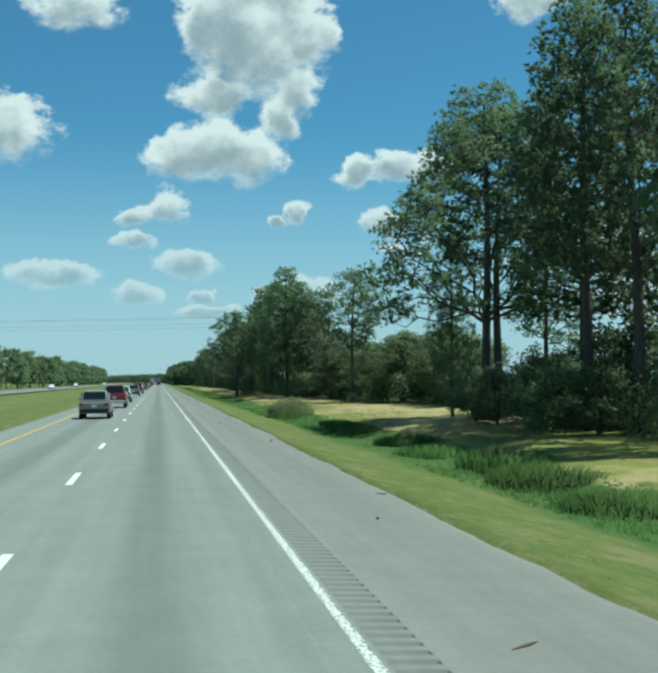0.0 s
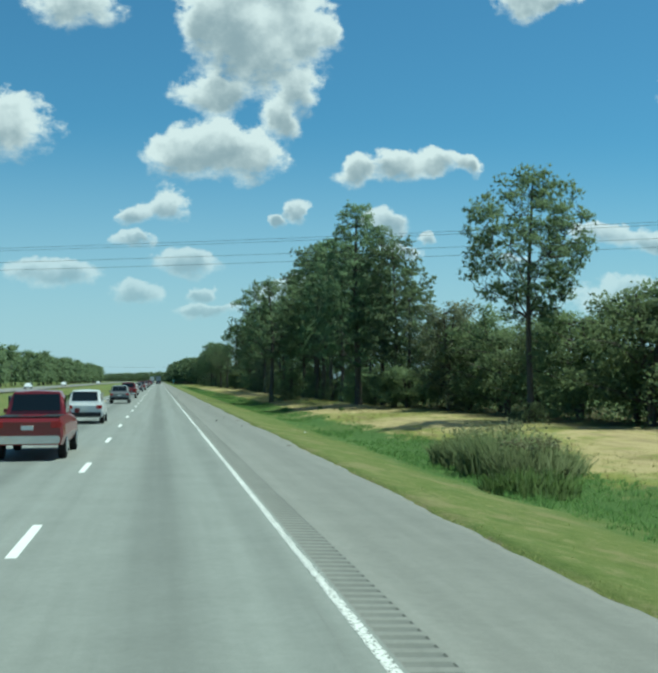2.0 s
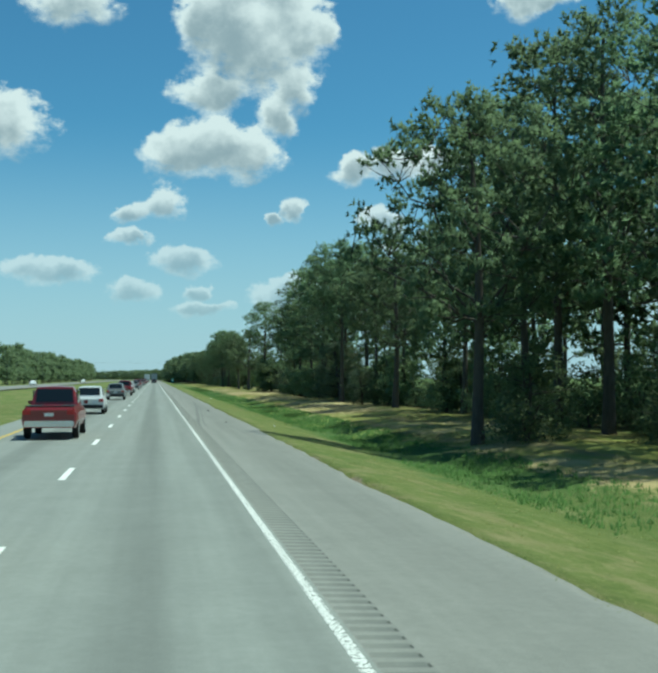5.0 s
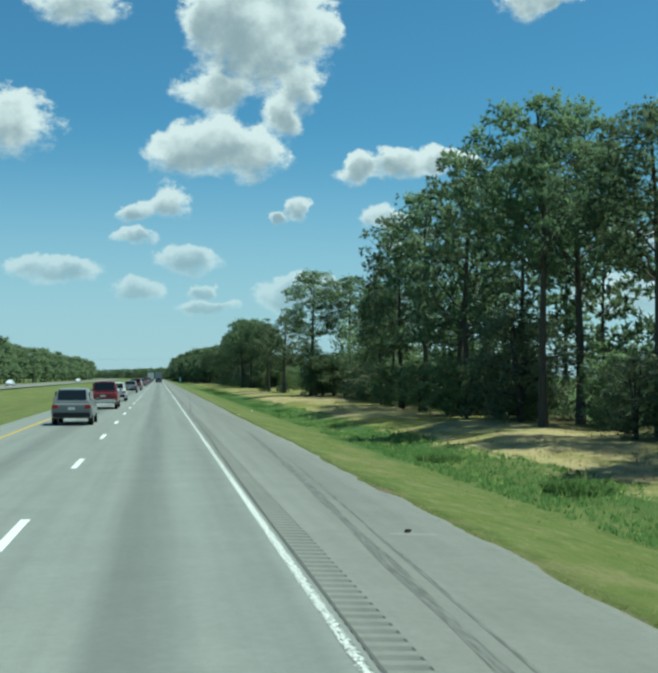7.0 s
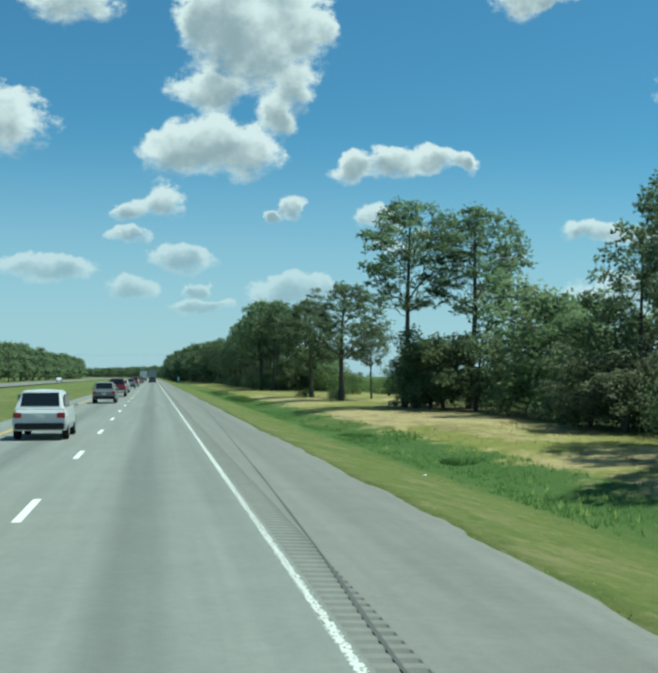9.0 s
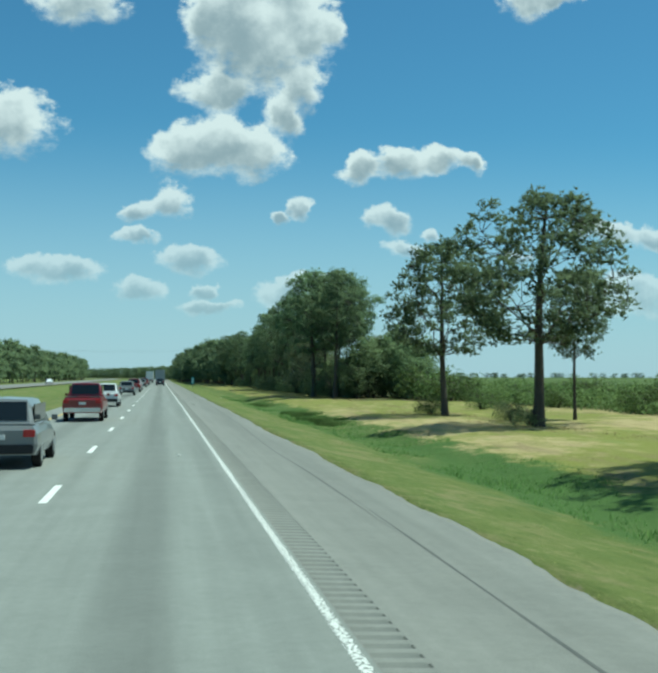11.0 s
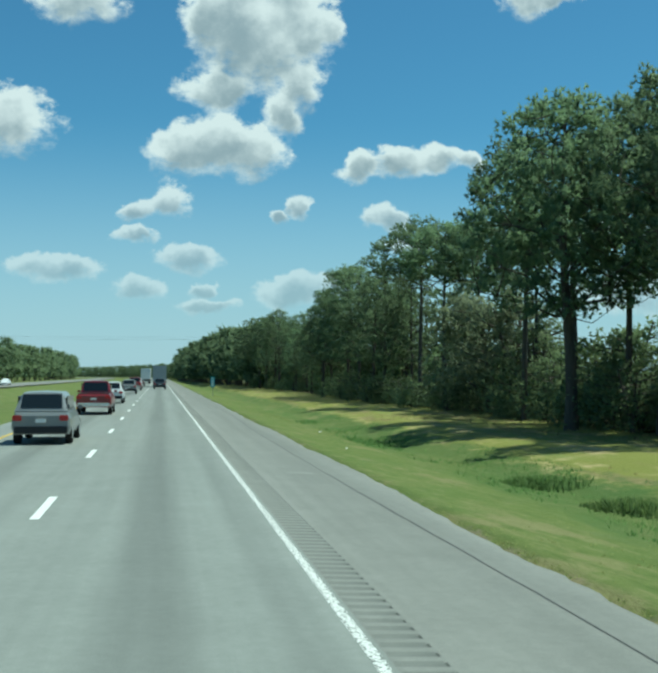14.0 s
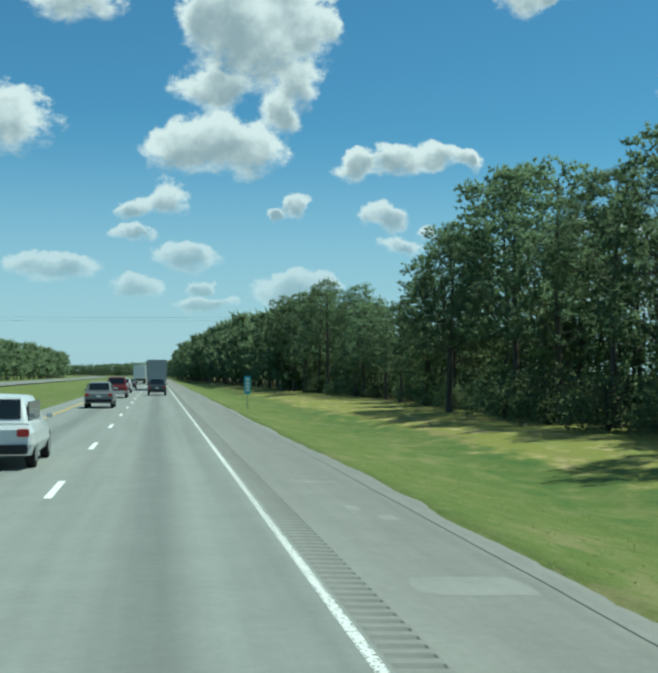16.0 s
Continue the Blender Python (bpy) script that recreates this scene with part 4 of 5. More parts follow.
def wood(name, spots, label, wide=1.0):
    """Distant woodland joined into one crown mesh and one trunk mesh."""
    rs = np.random.RandomState(77)
    small = [(16, pine_parts(80 + q, 16, 3.7, 0.10, FULL, 300, 10, 1.7, 1.7, 0.65, 3, sides=4, twigs=False, snags=0)) for q in range(3)]
    tv, tf, cv, cf, cn, nt, nc = [], [], [], [], [], 0, 0
    for x, y, H in spots:
        h0, (tr, cr) = small[rs.randint(3)]
        a, k = rs.uniform(0, 6.28), H / h0
        R = np.array([[np.cos(a) * wide, -np.sin(a) * wide, 0], [np.sin(a) * wide, np.cos(a) * wide, 0], [0, 0, 1]]) * k
        at = np.array([x + float(bend(y)), y, float(land(x)) - 0.1])
        v1 = tr[0][:36] @ R.T + at
        v2 = cr[0] @ R.T + at
        cn.append(cr[2] @ (R / k).T)
        tv.append(v1), tf.append(tr[1][:32] + nt), cv.append(v2), cf.append(cr[1] + nc)
        nt += len(v1)
        nc += len(v2)
    root = tagged(new(name), label, "woodland", kind="stuff")
    child("trunks", mesh("trunks", np.concatenate(tv), np.concatenate(tf), bark), root)
    child("crowns", mesh("crowns", np.concatenate(cv), np.concatenate(cf), pine_needles, True, np.concatenate(cn)), root)
    return root


spots = []
y = 628.0
while y < 1700:
    near_edge = float(np.interp(y, [628, 690, 760, 815, 900, 1700], [18.5, 16.5, 14.5, 12.0, 9.5, 9.0]))
    for x0, x1 in ((0, 2.5), (2.5, 7.5), (7.5, 15)):
        spots.append((near_edge + rt.uniform(x0, x1), y + rt.uniform(-2, 2), rt.uniform(11.5, 14) if y < 690 else (rt.uniform(13, 16) if y < 1080 else rt.uniform(9, 12))))
    y += 5.0 if y < 900 else 8.0
wood("far_woodland", spots, "distant dark pine woodland lining the road")
spots = []
y = 60.0
while y < 1750:
    spots.append((rt.uniform(-64, -56), y, rt.uniform(12, 17)))
    spots.append((rt.uniform(-75, -63), y + 3, rt.uniform(13, 18)))
    y += 14.0 if y < 600 else 9.0
wood("median_side_woodland", spots, "pine woodland beyond the opposite carriageway")
spots = [(rt.uniform(700, 1000), yy, rt.uniform(6.5, 9)) for yy in np.arange(100, 2600, 16.0)]
wood("field_woodland", spots, "low far tree line behind the open field", 3.0)

# ---------------------------------------------------------------- grass and weeds


def blades(name, n, xr, yr, hr, width, mat, label, seed, parent=None, per=5, clump=0.0):
    """Loose upright grass over a stretch of ground, one object."""
    rs = np.random.RandomState(seed)
    x = rs.uniform(*xr, n)
    y = rs.uniform(*yr, n)
    if clump:
        keep = lump(x, y, 1.4, seed) + rs.normal(0, 0.3, n) > clump
        x, y = x[keep], y[keep]
    n = len(x)
    z = land(x) + 0.0
    c = np.repeat(np.stack([x, y, z], -1), per, 0) + np.concatenate([rs.normal(0, 0.06, (n * per, 2)), np.zeros((n * per, 1))], 1)
    d = np.stack([rs.normal(0, 0.35, n * per), rs.normal(0, 0.35, n * per), np.ones(n * per)], -1)
    d /= np.linalg.norm(d, axis=1)[:, None]
    a = rs.uniform(0, 6.28, n * per)
    s = np.stack([np.cos(a), np.sin(a), 0 * a], -1)
    L = rs.uniform(*hr, (n * per, 1))
    W = width * rs.uniform(0.6, 1.3, (n * per, 1))
    v = np.stack([c - s * W * 0.5, c + s * W * 0.5, c + d * L + s * W * 0.1 + np.array([0, 0, -0.02])], 1).reshape(-1, 3)
    v[:, 2] -= 0.02
    v, f, up = facing(v, d + np.array([-0.35, -0.45, 0.5]) + rs.normal(0, 0.2, d.shape))
    return tagged(new(name, mesh(name, v, f, mat, True, up)), label, "grass", kind="stuff")


blades("ditch_weeds", 26000, (7.4, 11.6), (14, 484), (0.06, 0.24), 0.05, weed_leaves, "lush green weeds growing along the ditch", 21, clump=-0.15)
blades("verge_grass", 9000, (3.25, 8.5), (6, 560), (0.02, 0.065), 0.035, verge_blades, "short mown yellow-green verge grass", 22)
blades("edge_grass", 3200, (2.98, 3.35), (4, 480), (0.03, 0.08), 0.03, verge_blades, "ragged grass creeping over the shoulder edge", 23, clump=-0.2)
blades("field_stubble", 13000, (11.3, 20), (20, 480), (0.05, 0.17), 0.035, dry_grass, "dry cut stubble on the field", 24)


plume = foliage("plume", (0.22, 0.22, 0.11), (0.36, 0.35, 0.19), 0.4)


def reed_clump(x0, y0, r, h, n, seed, mat, label):
    """Tall reeds: arching blades out of one foot."""
    rs = np.random.RandomState(seed)
    a, q = rs.uniform(0, 6.28, n), np.sqrt(rs.uniform(0, 1, n)) * r
    x, y = q * np.cos(a), q * np.sin(a)
    L = h * rs.uniform(0.55, 1.05, n) * (1 - 0.35 * (q / r) ** 2)
    lean = rs.normal(0, 0.16, (n, 2)) + np.stack([x, y], -1) / r * 0.22
    W = rs.uniform(0.010, 0.026, n)
    t = rs.uniform(0, 6.28, n)
    sx, sy = np.cos(t) * W, np.sin(t) * W
    p0 = np.stack([x, y, 0 * x - 0.1], -1)
    p1 = p0 + np.stack([lean[:, 0] * L * 0.4, lean[:, 1] * L * 0.4, L * 0.6], -1)
    p2 = p0 + np.stack([lean[:, 0] * L * 1.3, lean[:, 1] * L * 1.3, L], -1)
    s = np.stack([sx, sy, 0 * sx], -1)
    side = np.where((np.cross(s, p1 - p0) * np.array([-0.6, -0.8, 0.0])).sum(1) < 0, -1, 1)[:, None]
    s = s * side
    v = np.stack([p0 - s, p0 + s, p1 + s, p1 - s, p1 - s, p1 + s, p2 + s * 0.3, p2 - s * 0.3], 1).reshape(-1, 3)
    root = new("reed_clump")
    root.location = (x0, y0, float(land(x0)))
    up = np.repeat(np.concatenate([np.stack([x, y], -1) / r * 0.7, np.ones((n, 1))], 1), 8, 0) + rs.normal(0, 0.25, (n * 8, 3))
    up /= np.linalg.norm(up, axis=1)[:, None]
    child("foliage", mesh("reed_foliage", v, np.arange(n * 8).reshape(-1, 4), mat, True, up), root)
    if h > 1.2:
        tall = np.argsort(-L)[: n // 22]
        c = np.repeat(p2[tall], 6, 0) + rs.normal(0, 0.05, (len(tall) * 6, 3)) * np.array([1, 1, 2.2])
        pv, pf, _ = leaves(rs, c, 0.11)
        tagged(child("plume", mesh("plume", pv, pf, plume), root), "pale straw-coloured seed heads", kind="stuff")
    return tagged(root, label, "reeds", "ditch reeds")


for q, (x, y, r, h) in enumerate([(10.1, 89.9, 1.5, 1.3), (10.2, 93.2, 1.7, 1.65), (10.0, 96.6, 1.5, 1.3)]):
    reed_clump(x, y, r, h, 1900, 80 + q, reed_leaves, "tall olive-brown reeds standing in the ditch")
reed_clump(8.6, 86.5, 1.4, 0.9, 700, 2, weed_leaves, "green weed clump beside the tall reeds")
for q, (x, y, r, h) in enumerate([(9.8, 30, 1.7, 0.9), (10.6, 36, 1.7, 0.8), (9.4, 24, 1.5, 0.8), (9.6, 42, 1.6, 0.7), (10.3, 49, 1.7, 0.7), (10.0, 61, 1.6, 0.7), (10.6, 68, 1.4, 0.5), (10.8, 73, 1.2, 0.42), (10.4, 232, 1.3, 0.38), (9.6, 244, 1.2, 0.38), (10, 300, 1.0, 0.34), (9.5, 318, 1.2, 0.36), (10.0, 389, 1.5, 0.42), (10.3, 393.5, 1.6, 0.45), (10.0, 398, 1.6, 0.45), (10.5, 404, 1.7, 0.45), (10.2, 410, 1.6, 0.40), (9.8, 432, 1.6, 0.42), (9.9, 438, 1.6, 0.40)]):
    reed_clump(x, y, r, h, 1300, 5 + q, weed_leaves, "low dark green weed clump in the ditch")
for q, (x, y) in enumerate([(14.5, 150), (13.6, 157)]):
    reed_clump(x, y, 0.24, 0.36, 90, 40 + q, weed_leaves, "small weed standing in the straw field")



def undergrowth(name, n, yr, label, seed, xr=(22.5, 29.5), top=3.0, mat=None, leaf=0.27):
    """Dense low thicket between the trunks, one object."""
    rs = np.random.RandomState(seed)
    x, y = rs.uniform(*xr, n), rs.uniform(*yr, n)
    h = top * (0.62 + 0.38 * lump(x, y, 2.6, seed)) + 0.5
    z = land(x) + rs.uniform(0, 1, n) ** 0.75 * np.maximum(h, 0.4)
    v, f, nrm = leaves(rs, np.stack([x, y, z], -1), leaf, np.stack([rs.normal(-0.2, 0.5, n), rs.normal(-0.3, 0.5, n), 0.9 + 0 * x], -1))
    return tagged(new(name, mesh(name, v, f, mat or oak_leaves, True, nrm)), label, "undergrowth", kind="stuff")


undergrowth("undergrowth", 11000, (24, 68), "dense dark green undergrowth between the pine trunks", 30, (21, 29.5))
undergrowth("undergrowth", 42000, (105, 346), "dense dark green undergrowth between the pine trunks", 31)
undergrowth("undergrowth", 7000, (102, 124), "dense dark green undergrowth below the broad-leaved trees", 35, (26, 36), 2.4)
undergrowth("undergrowth", 13000, (78, 112), "bright green low scrub behind the straw field", 34, (30, 46), 1.1, scrub_leaves, 0.27)
undergrowth("undergrowth", 36000, (442, 640), "thick green undergrowth along the wood", 32, (21.5, 28.5), 3.6)
undergrowth("undergrowth", 42000, (346, 440), "low green scrub at the back of the open field", 33, (30.5, 46), 1.6, scrub_leaves, 0.27)
flower_yellow = foliage("flower_yellow", (0.19, 0.28, 0.07), (0.36, 0.45, 0.14), 0.4)
blades("ditch_flowers", 700, (8.2, 11.2), (200, 312), (0.16, 0.34), 0.05, flower_yellow, "scattered pale yellow weeds in the ditch", 25, clump=0.2)

# ---------------------------------------------------------------- marks and litter on the shoulder
rubber = plain("rubber", (0.025, 0.025, 0.026), 0.8, 0.2)
sealant = plain("sealant", (0.055, 0.055, 0.052), 0.7, 0.3)


def skid_build(n, p):
    pos = where(n)
    v = n.noise(n.scaled(pos, (9, 0.6, 1)), 3.0, 5, 0.65)
    n.put(p.inputs["Base Color"], n.mix(n.ramp(v, 0.35, 0.70), (0.105, 0.106, 0.097), (0.205, 0.205, 0.184)))


skid_paint = material("tyre_rubber_film", skid_build, 0.8, 0.25)
skid_dark = plain("tyre_rubber_streak", (0.100, 0.101, 0.094), 0.8, 0.25, 0.0, 0.3, 2.0)


def ribbon(name, pts, width, mat, label, lift=0.0055, wander=0.0, seed=1):
    """A narrow band lying on the shoulder along points (x, y)."""
    rs = np.random.RandomState(seed)
    p = np.asarray(pts, float)
    y = np.arange(p[0, 1], p[-1, 1], 0.5)
    x = np.interp(y, p[:, 1], p[:, 0])
    k = np.ones(9) / 9
    x = np.convolve(np.pad(x, 4, "edge"), k, "valid") + wander * np.convolve(rs.normal(0, 1, len(x)), np.ones(4) / 4, "same")
    width = width * np.clip(np.minimum(y - y[0], y[-1] - y) / 7.0, 0.12, 1.0) * (1 + 0.25 * np.sin(y * 0.9 + seed) * (width > 0.04))
    z = land(x) + lift
    v = np.concatenate([np.stack([x - width / 2, y, z], -1), np.stack([x + width / 2, y, land(x + width / 2) + lift], -1)])
    v[: len(x), 2] = land(x - width / 2) + lift
    i = np.arange(len(x) - 1)
    ob = new(name, mesh(name, v, np.stack([i, i + len(x), i + len(x) + 1, i + 1], -1), mat))
    return tagged(ob, label, "road marking", kind="structure")


ribbon("skid_mark", [(0.10, 196), (0.11, 212), (0.11, 222), (0.19, 237), (0.27, 243), (0.275, 255), (0.265, 268), (0.30, 271), (0.50, 275), (0.84, 286), (1.34, 306), (1.78, 325), (2.08, 342)], 0.046, skid_dark, "long curved black tyre skid mark", 0.0045)
ribbon("skid_mark", [(0.50, 193), (0.58, 200), (0.93, 207.6), (1.05, 212), (1.25, 218), (1.62, 228), (1.92, 239), (2.15, 250)], 0.17, skid_paint, "broad black tyre skid mark on the shoulder", 0.0055)
ribbon("skid_mark", [(0.76, 193), (0.84, 200), (1.18, 207.6), (1.32, 212), (1.52, 218), (1.88, 228), (2.10, 236)], 0.06, skid_paint, "narrow black tyre skid mark on the shoulder", 0.0055, 0.01)
faint_rubber = asphalt("faint_rubber", (0.212, 0.220, 0.201), [])
ribbon("tyre_streak", [(-0.30, -4), (-0.32, 30), (-0.30, 70)], 0.030, faint_rubber, "faint dark tyre streak beside the edge line", 0.0015, 0.006, 3)
ribbon("tyre_streak", [(-0.42, -4), (-0.40, 30), (-0.43, 70)], 0.035, faint_rubber, "faint dark tyre streak beside the edge line", 0.0015, 0.006, 4)
ribbon("shoulder_seam", [(1.90, 336), (1.98, 344), (1.92, 356), (2.2, 372), (2.25, 380), (2.40, 402), (2.35, 410), (2.18, 433), (2.2, 440), (2.18, 450), (2.4, 466), (2.6, 478), (2.72, 540)], 0.028, sealant, "thin dark crack along the shoulder", 0.0055, 0.02)

patch_grey = asphalt("patch_grey", (0.238, 0.237, 0.215), [])
for x0, x1, y0, y1 in [(1.0, 2.4, 477.6, 478.7), (0.95, 2.2, 489, 489.25), (1.5, 1.75, 484.5, 485.1), (1.85, 2.15, 483.3, 483.9), (1.75, 2.5, 219.3, 219.5), (1.9, 2.4, 205, 205.3), (1.2, 2.0, 414.5, 414.8),
                       (1.4, 2.3, 411, 411.4), (1.2, 1.9, 433, 433.3), (1.9, 2.8, 446.4, 446.6), (1.45, 1.75, 363.8, 363.88)]:
    bm = bmesh.new()
    rs = np.random.RandomState(int(y0 * 10))
    ring = []
    for q in range(16):
        a = q / 16 * 2 * math.pi
        ca, sa = math.cos(a), math.sin(a)
        x = (x0 + x1) / 2 + (x1 - x0) / 2 * abs(ca) ** 0.5 * (1 if ca > 0 else -1) * rs.uniform(0.9, 1.05)
        y = (y0 + y1) / 2 + (y1 - y0) / 2 * abs(sa) ** 0.5 * (1 if sa > 0 else -1) * rs.uniform(0.85, 1.1)
        ring.append(bm.verts.new((x, y, float(land(x)) + 0.0048)))
    bm.faces.new(ring)
    part("surface_patch", bm, patch_grey, shoulder, "pale scraped patch of asphalt")


def crumpled(name, x, y, size, mat, label, category, flat=0.4, seed=1):
    """A small crushed scrap lying on the ground."""
    rs = np.random.RandomState(seed)
    bm = bmesh.new()
    bmesh.ops.create_icosphere(bm, subdivisions=2, radius=1.0)
    for v in bm.verts:
        v.co = Vector((v.co.x * size[0], v.co.y * size[1], v.co.z * size[2])) * rs.uniform(0.65, 1.15)
    me = bpy.data.meshes.new(name)
    bm.to_mesh(me)
    bm.free()
    me.materials.append(mat)
    ob = new(name, me)
    z = float(land(x)) + (0.003 if 0.2 < x < 3 else 0.0)
    ob.location = (x, y, z + size[2] * 0.8)
    ob.rotation_euler = (0, 0, rs.uniform(0, 3))
    return tagged(ob, label, category, "roadside litter")


litter_white = plain("litter_white", (0.75, 0.75, 0.72), 0.6)
litter_wood = plain("litter_wood", (0.12, 0.09, 0.06), 0.9)
for q, (x, y, L) in enumerate([(1.5, 55.6, 0.07), (2.1, 219.6, 0.08), (2.07, 200.3, 0.06), (2.07, 120.6, 0.07), (1.37, 116, 0.09), (2.5, 57, 0.05), (2.3, 110, 0.06), (2.6, 40, 0.08), (2.7, 66, 0.06), (1.9, 17, 0.05), (2.4, 146, 0.08), (1.0, 405, 0.05)]):
    crumpled("tyre_scrap", x, y, (L, L * 0.6, L * 0.35), rubber, "small black scrap of tyre rubber on the shoulder", "debris", seed=q)
for q, (x, y, L) in enumerate([(1.4, 8.6, 0.24), (2.85, 21, 0.16), (2.8, 95, 0.2), (2.9, 130, 0.18), (2.7, 118, 0.12)]):
    crumpled("stick", x, y, (L, 0.018, 0.014), litter_wood, "dry brown stick lying on the shoulder", "debris", seed=30 + q)
for q, (x, y, L) in enumerate([(-1.08, 351, 0.06), (6.0, 113.7, 0.10), (6.2, 292, 0.10), (9.5, 62, 0.12), (4.8, 202, 0.12), (5.0, 446, 0.1), (8.0, 420, 0.12), (6.5, 462, 0.10), (3.4, 270, 0.08), (8.4, 40, 0.09)]):
    crumpled("paper_litter", x, y, (L, L * 0.6, L * 0.3), litter_white, "crumpled white litter lying in the grass" if x > 0 else "small white litter on the lane", "debris", seed=60 + q)

# ---------------------------------------------------------------- reference sign
galvanised = plain("galvanised_steel", (0.42, 0.43, 0.43), 0.45, 0.5, 0.9)
sign_blue = plain("sign_blue", (0.07, 0.40, 0.52), 0.45, 0.5, 0.0, 0.05)
sign_white = plain("sign_white", (0.80, 0.82, 0.82), 0.5)


def box(bm, x0, x1, y0, y1, z0, z1, bevel=0.0):
    r = bmesh.ops.create_cube(bm, size=1.0)["verts"]
    for v in r:
        v.co = Vector(((x0 + x1) / 2 + v.co.x * (x1 - x0), (y0 + y1) / 2 + v.co.y * (y1 - y0), (z0 + z1) / 2 + v.co.z * (z1 - z0)))
    if bevel:
        es = {e for v in r for e in v.link_edges}
        bmesh.ops.bevel(bm, geom=list(es), offset=bevel, segments=2, affect="EDGES")
    return r


sign = new("road_sign")
sign.location = (5.25, 548, float(land(5.25)) - 0.02)
tagged(sign, "tall blue reference sign on a steel post in the verge", "sign")
bm = bmesh.new()
box(bm, -0.035, 0.035, 0.0, 0.05, -0.4, 2.5, 0.008)
part("post", bm, galvanised, sign, "galvanised steel post")
bm = bmesh.new()
box(bm, -0.26, 0.26, -0.006, 0.0, 1.15, 2.55, 0.002)
panel = part("panel", bm, sign_blue, sign, "blue sign panel")
for z in (1.35, 1.62, 1.89, 2.20):
    bm = bmesh.new()
    box(bm, -0.15, 0.15, -0.0105, -0.0065, z, z + 0.20)
    part("bar", bm, sign_white, panel)

# ---------------------------------------------------------------- overhead lines
cable_black = plain("cable_black", (0.03, 0.03, 0.032), 0.6)
pole_wood = material("pole_wood", bark_build, 0.95, 0.1)


def cable(a, b, sag, parent):
    n_ = 40
    t = np.linspace(0, 1, n_)
    p = np.outer(1 - t, a) + np.outer(t, b)
    p[:, 2] -= sag * 4 * t * (1 - t)
    v, f = tube(p, np.full(n_, 0.0075), 5)
    child("cable", mesh("cable", v, f, cable_black), parent)


def overhead(y0, slope, heights_, x0, x1):
    """A line across the road: two wooden poles and the cables between."""
    line = tagged(new("power_line"), "black overhead cables across the road on wooden poles", "power line")
    ends = []
    for x in (x0, x1):
        y = y0 - slope * (x + 1.8)
        z = float(land(x))
        v, f = tube([(x, y, z - 0.5), (x, y, 5), (x, y, 10.8)], [0.17, 0.15, 0.11], 9)
        child("pole", mesh("pole", v, f, pole_wood, True), line)
        bm = bmesh.new()
        box(bm, x - 0.06, x + 0.06, y - 0.9, y + 0.9, 10.1, 10.22, 0.01)
        part("crossarm", bm, pole_wood, line)
        ends.append((x, y))
    for q, h in enumerate(heights_):
        o = 0.0
        a, b = ends
        cable(np.array([a[0], a[1] + o, h + 1.0]), np.array([b[0], b[1] + o, h + 1.0]), 1.0, line)


overhead(108, 0.40, (8.75, 8.62, 8.04, 7.66), -64, 50)
overhead(590, 0.10, (8.8, 8.4), -66, 46)

# ---------------------------------------------------------------- traffic
tyre_black = plain("tyre_black", (0.02, 0.02, 0.02), 0.85, 0.2)
rim_metal = plain("rim_metal", (0.45, 0.46, 0.47), 0.35, 0.5, 0.9)
tail_red = plain("tail_red", (0.42, 0.02, 0.02), 0.25, 0.5)
trim_black = plain("trim_black", (0.025, 0.026, 0.028), 0.6, 0.3)
chrome = plain("chrome", (0.62, 0.63, 0.64), 0.2, 0.5, 1.0)


def glass_build(n, p):
    p.inputs["Base Color"].default_value = (0.012, 0.016, 0.018, 1)
    p.inputs["Roughness"].default_value = 0.06


car_glass = material("car_glass", glass_build, 0.06, 0.5)


def car_paint(name, c):
    def build(n, p):
        v = n.noise(n.add("ShaderNodeTexCoord").outputs["Object"], 3.0, 4)
        n.put(p.inputs["Base Color"], n.mix(v, tuple(q * 0.85 for q in c), c))
        p.inputs["Coat Weight"].default_value = 0.6
        p.inputs["Coat Roughness"].default_value = 0.08
    return material(name, build, 0.35, 0.5)


def loft(sections):
    """Closed hull through rings of equal length, with capped ends."""
    bm = bmesh.new()
    rings = [[bm.verts.new(p) for p in s] for s in sections]
    n = len(rings[0])
    for a, b in zip(rings, rings[1:]):
        for i in range(n):
            bm.faces.new((a[i], a[(i + 1) % n], b[(i + 1) % n], b[i]))
    bm.faces.new(rings[0][::-1])
    bm.faces.new(rings[-1])
    bmesh.ops.recalc_face_normals(bm, faces=bm.faces)
    return bm


def ring(y, half, z0, z1, crown=0.0, tuck=0.08):
    """Car cross section at y: sill to shoulder, rounded."""
    return [(-half + tuck, y, z0), (-half, y, z0 + (z1 - z0) * 0.35), (-half + 0.02, y, z0 + (z1 - z0) * 0.72), (-half + 0.12, y, z1), (0, y, z1 + crown),
            (half - 0.12, y, z1), (half - 0.02, y, z0 + (z1 - z0) * 0.72), (half, y, z0 + (z1 - z0) * 0.35), (half - tuck, y, z0)]


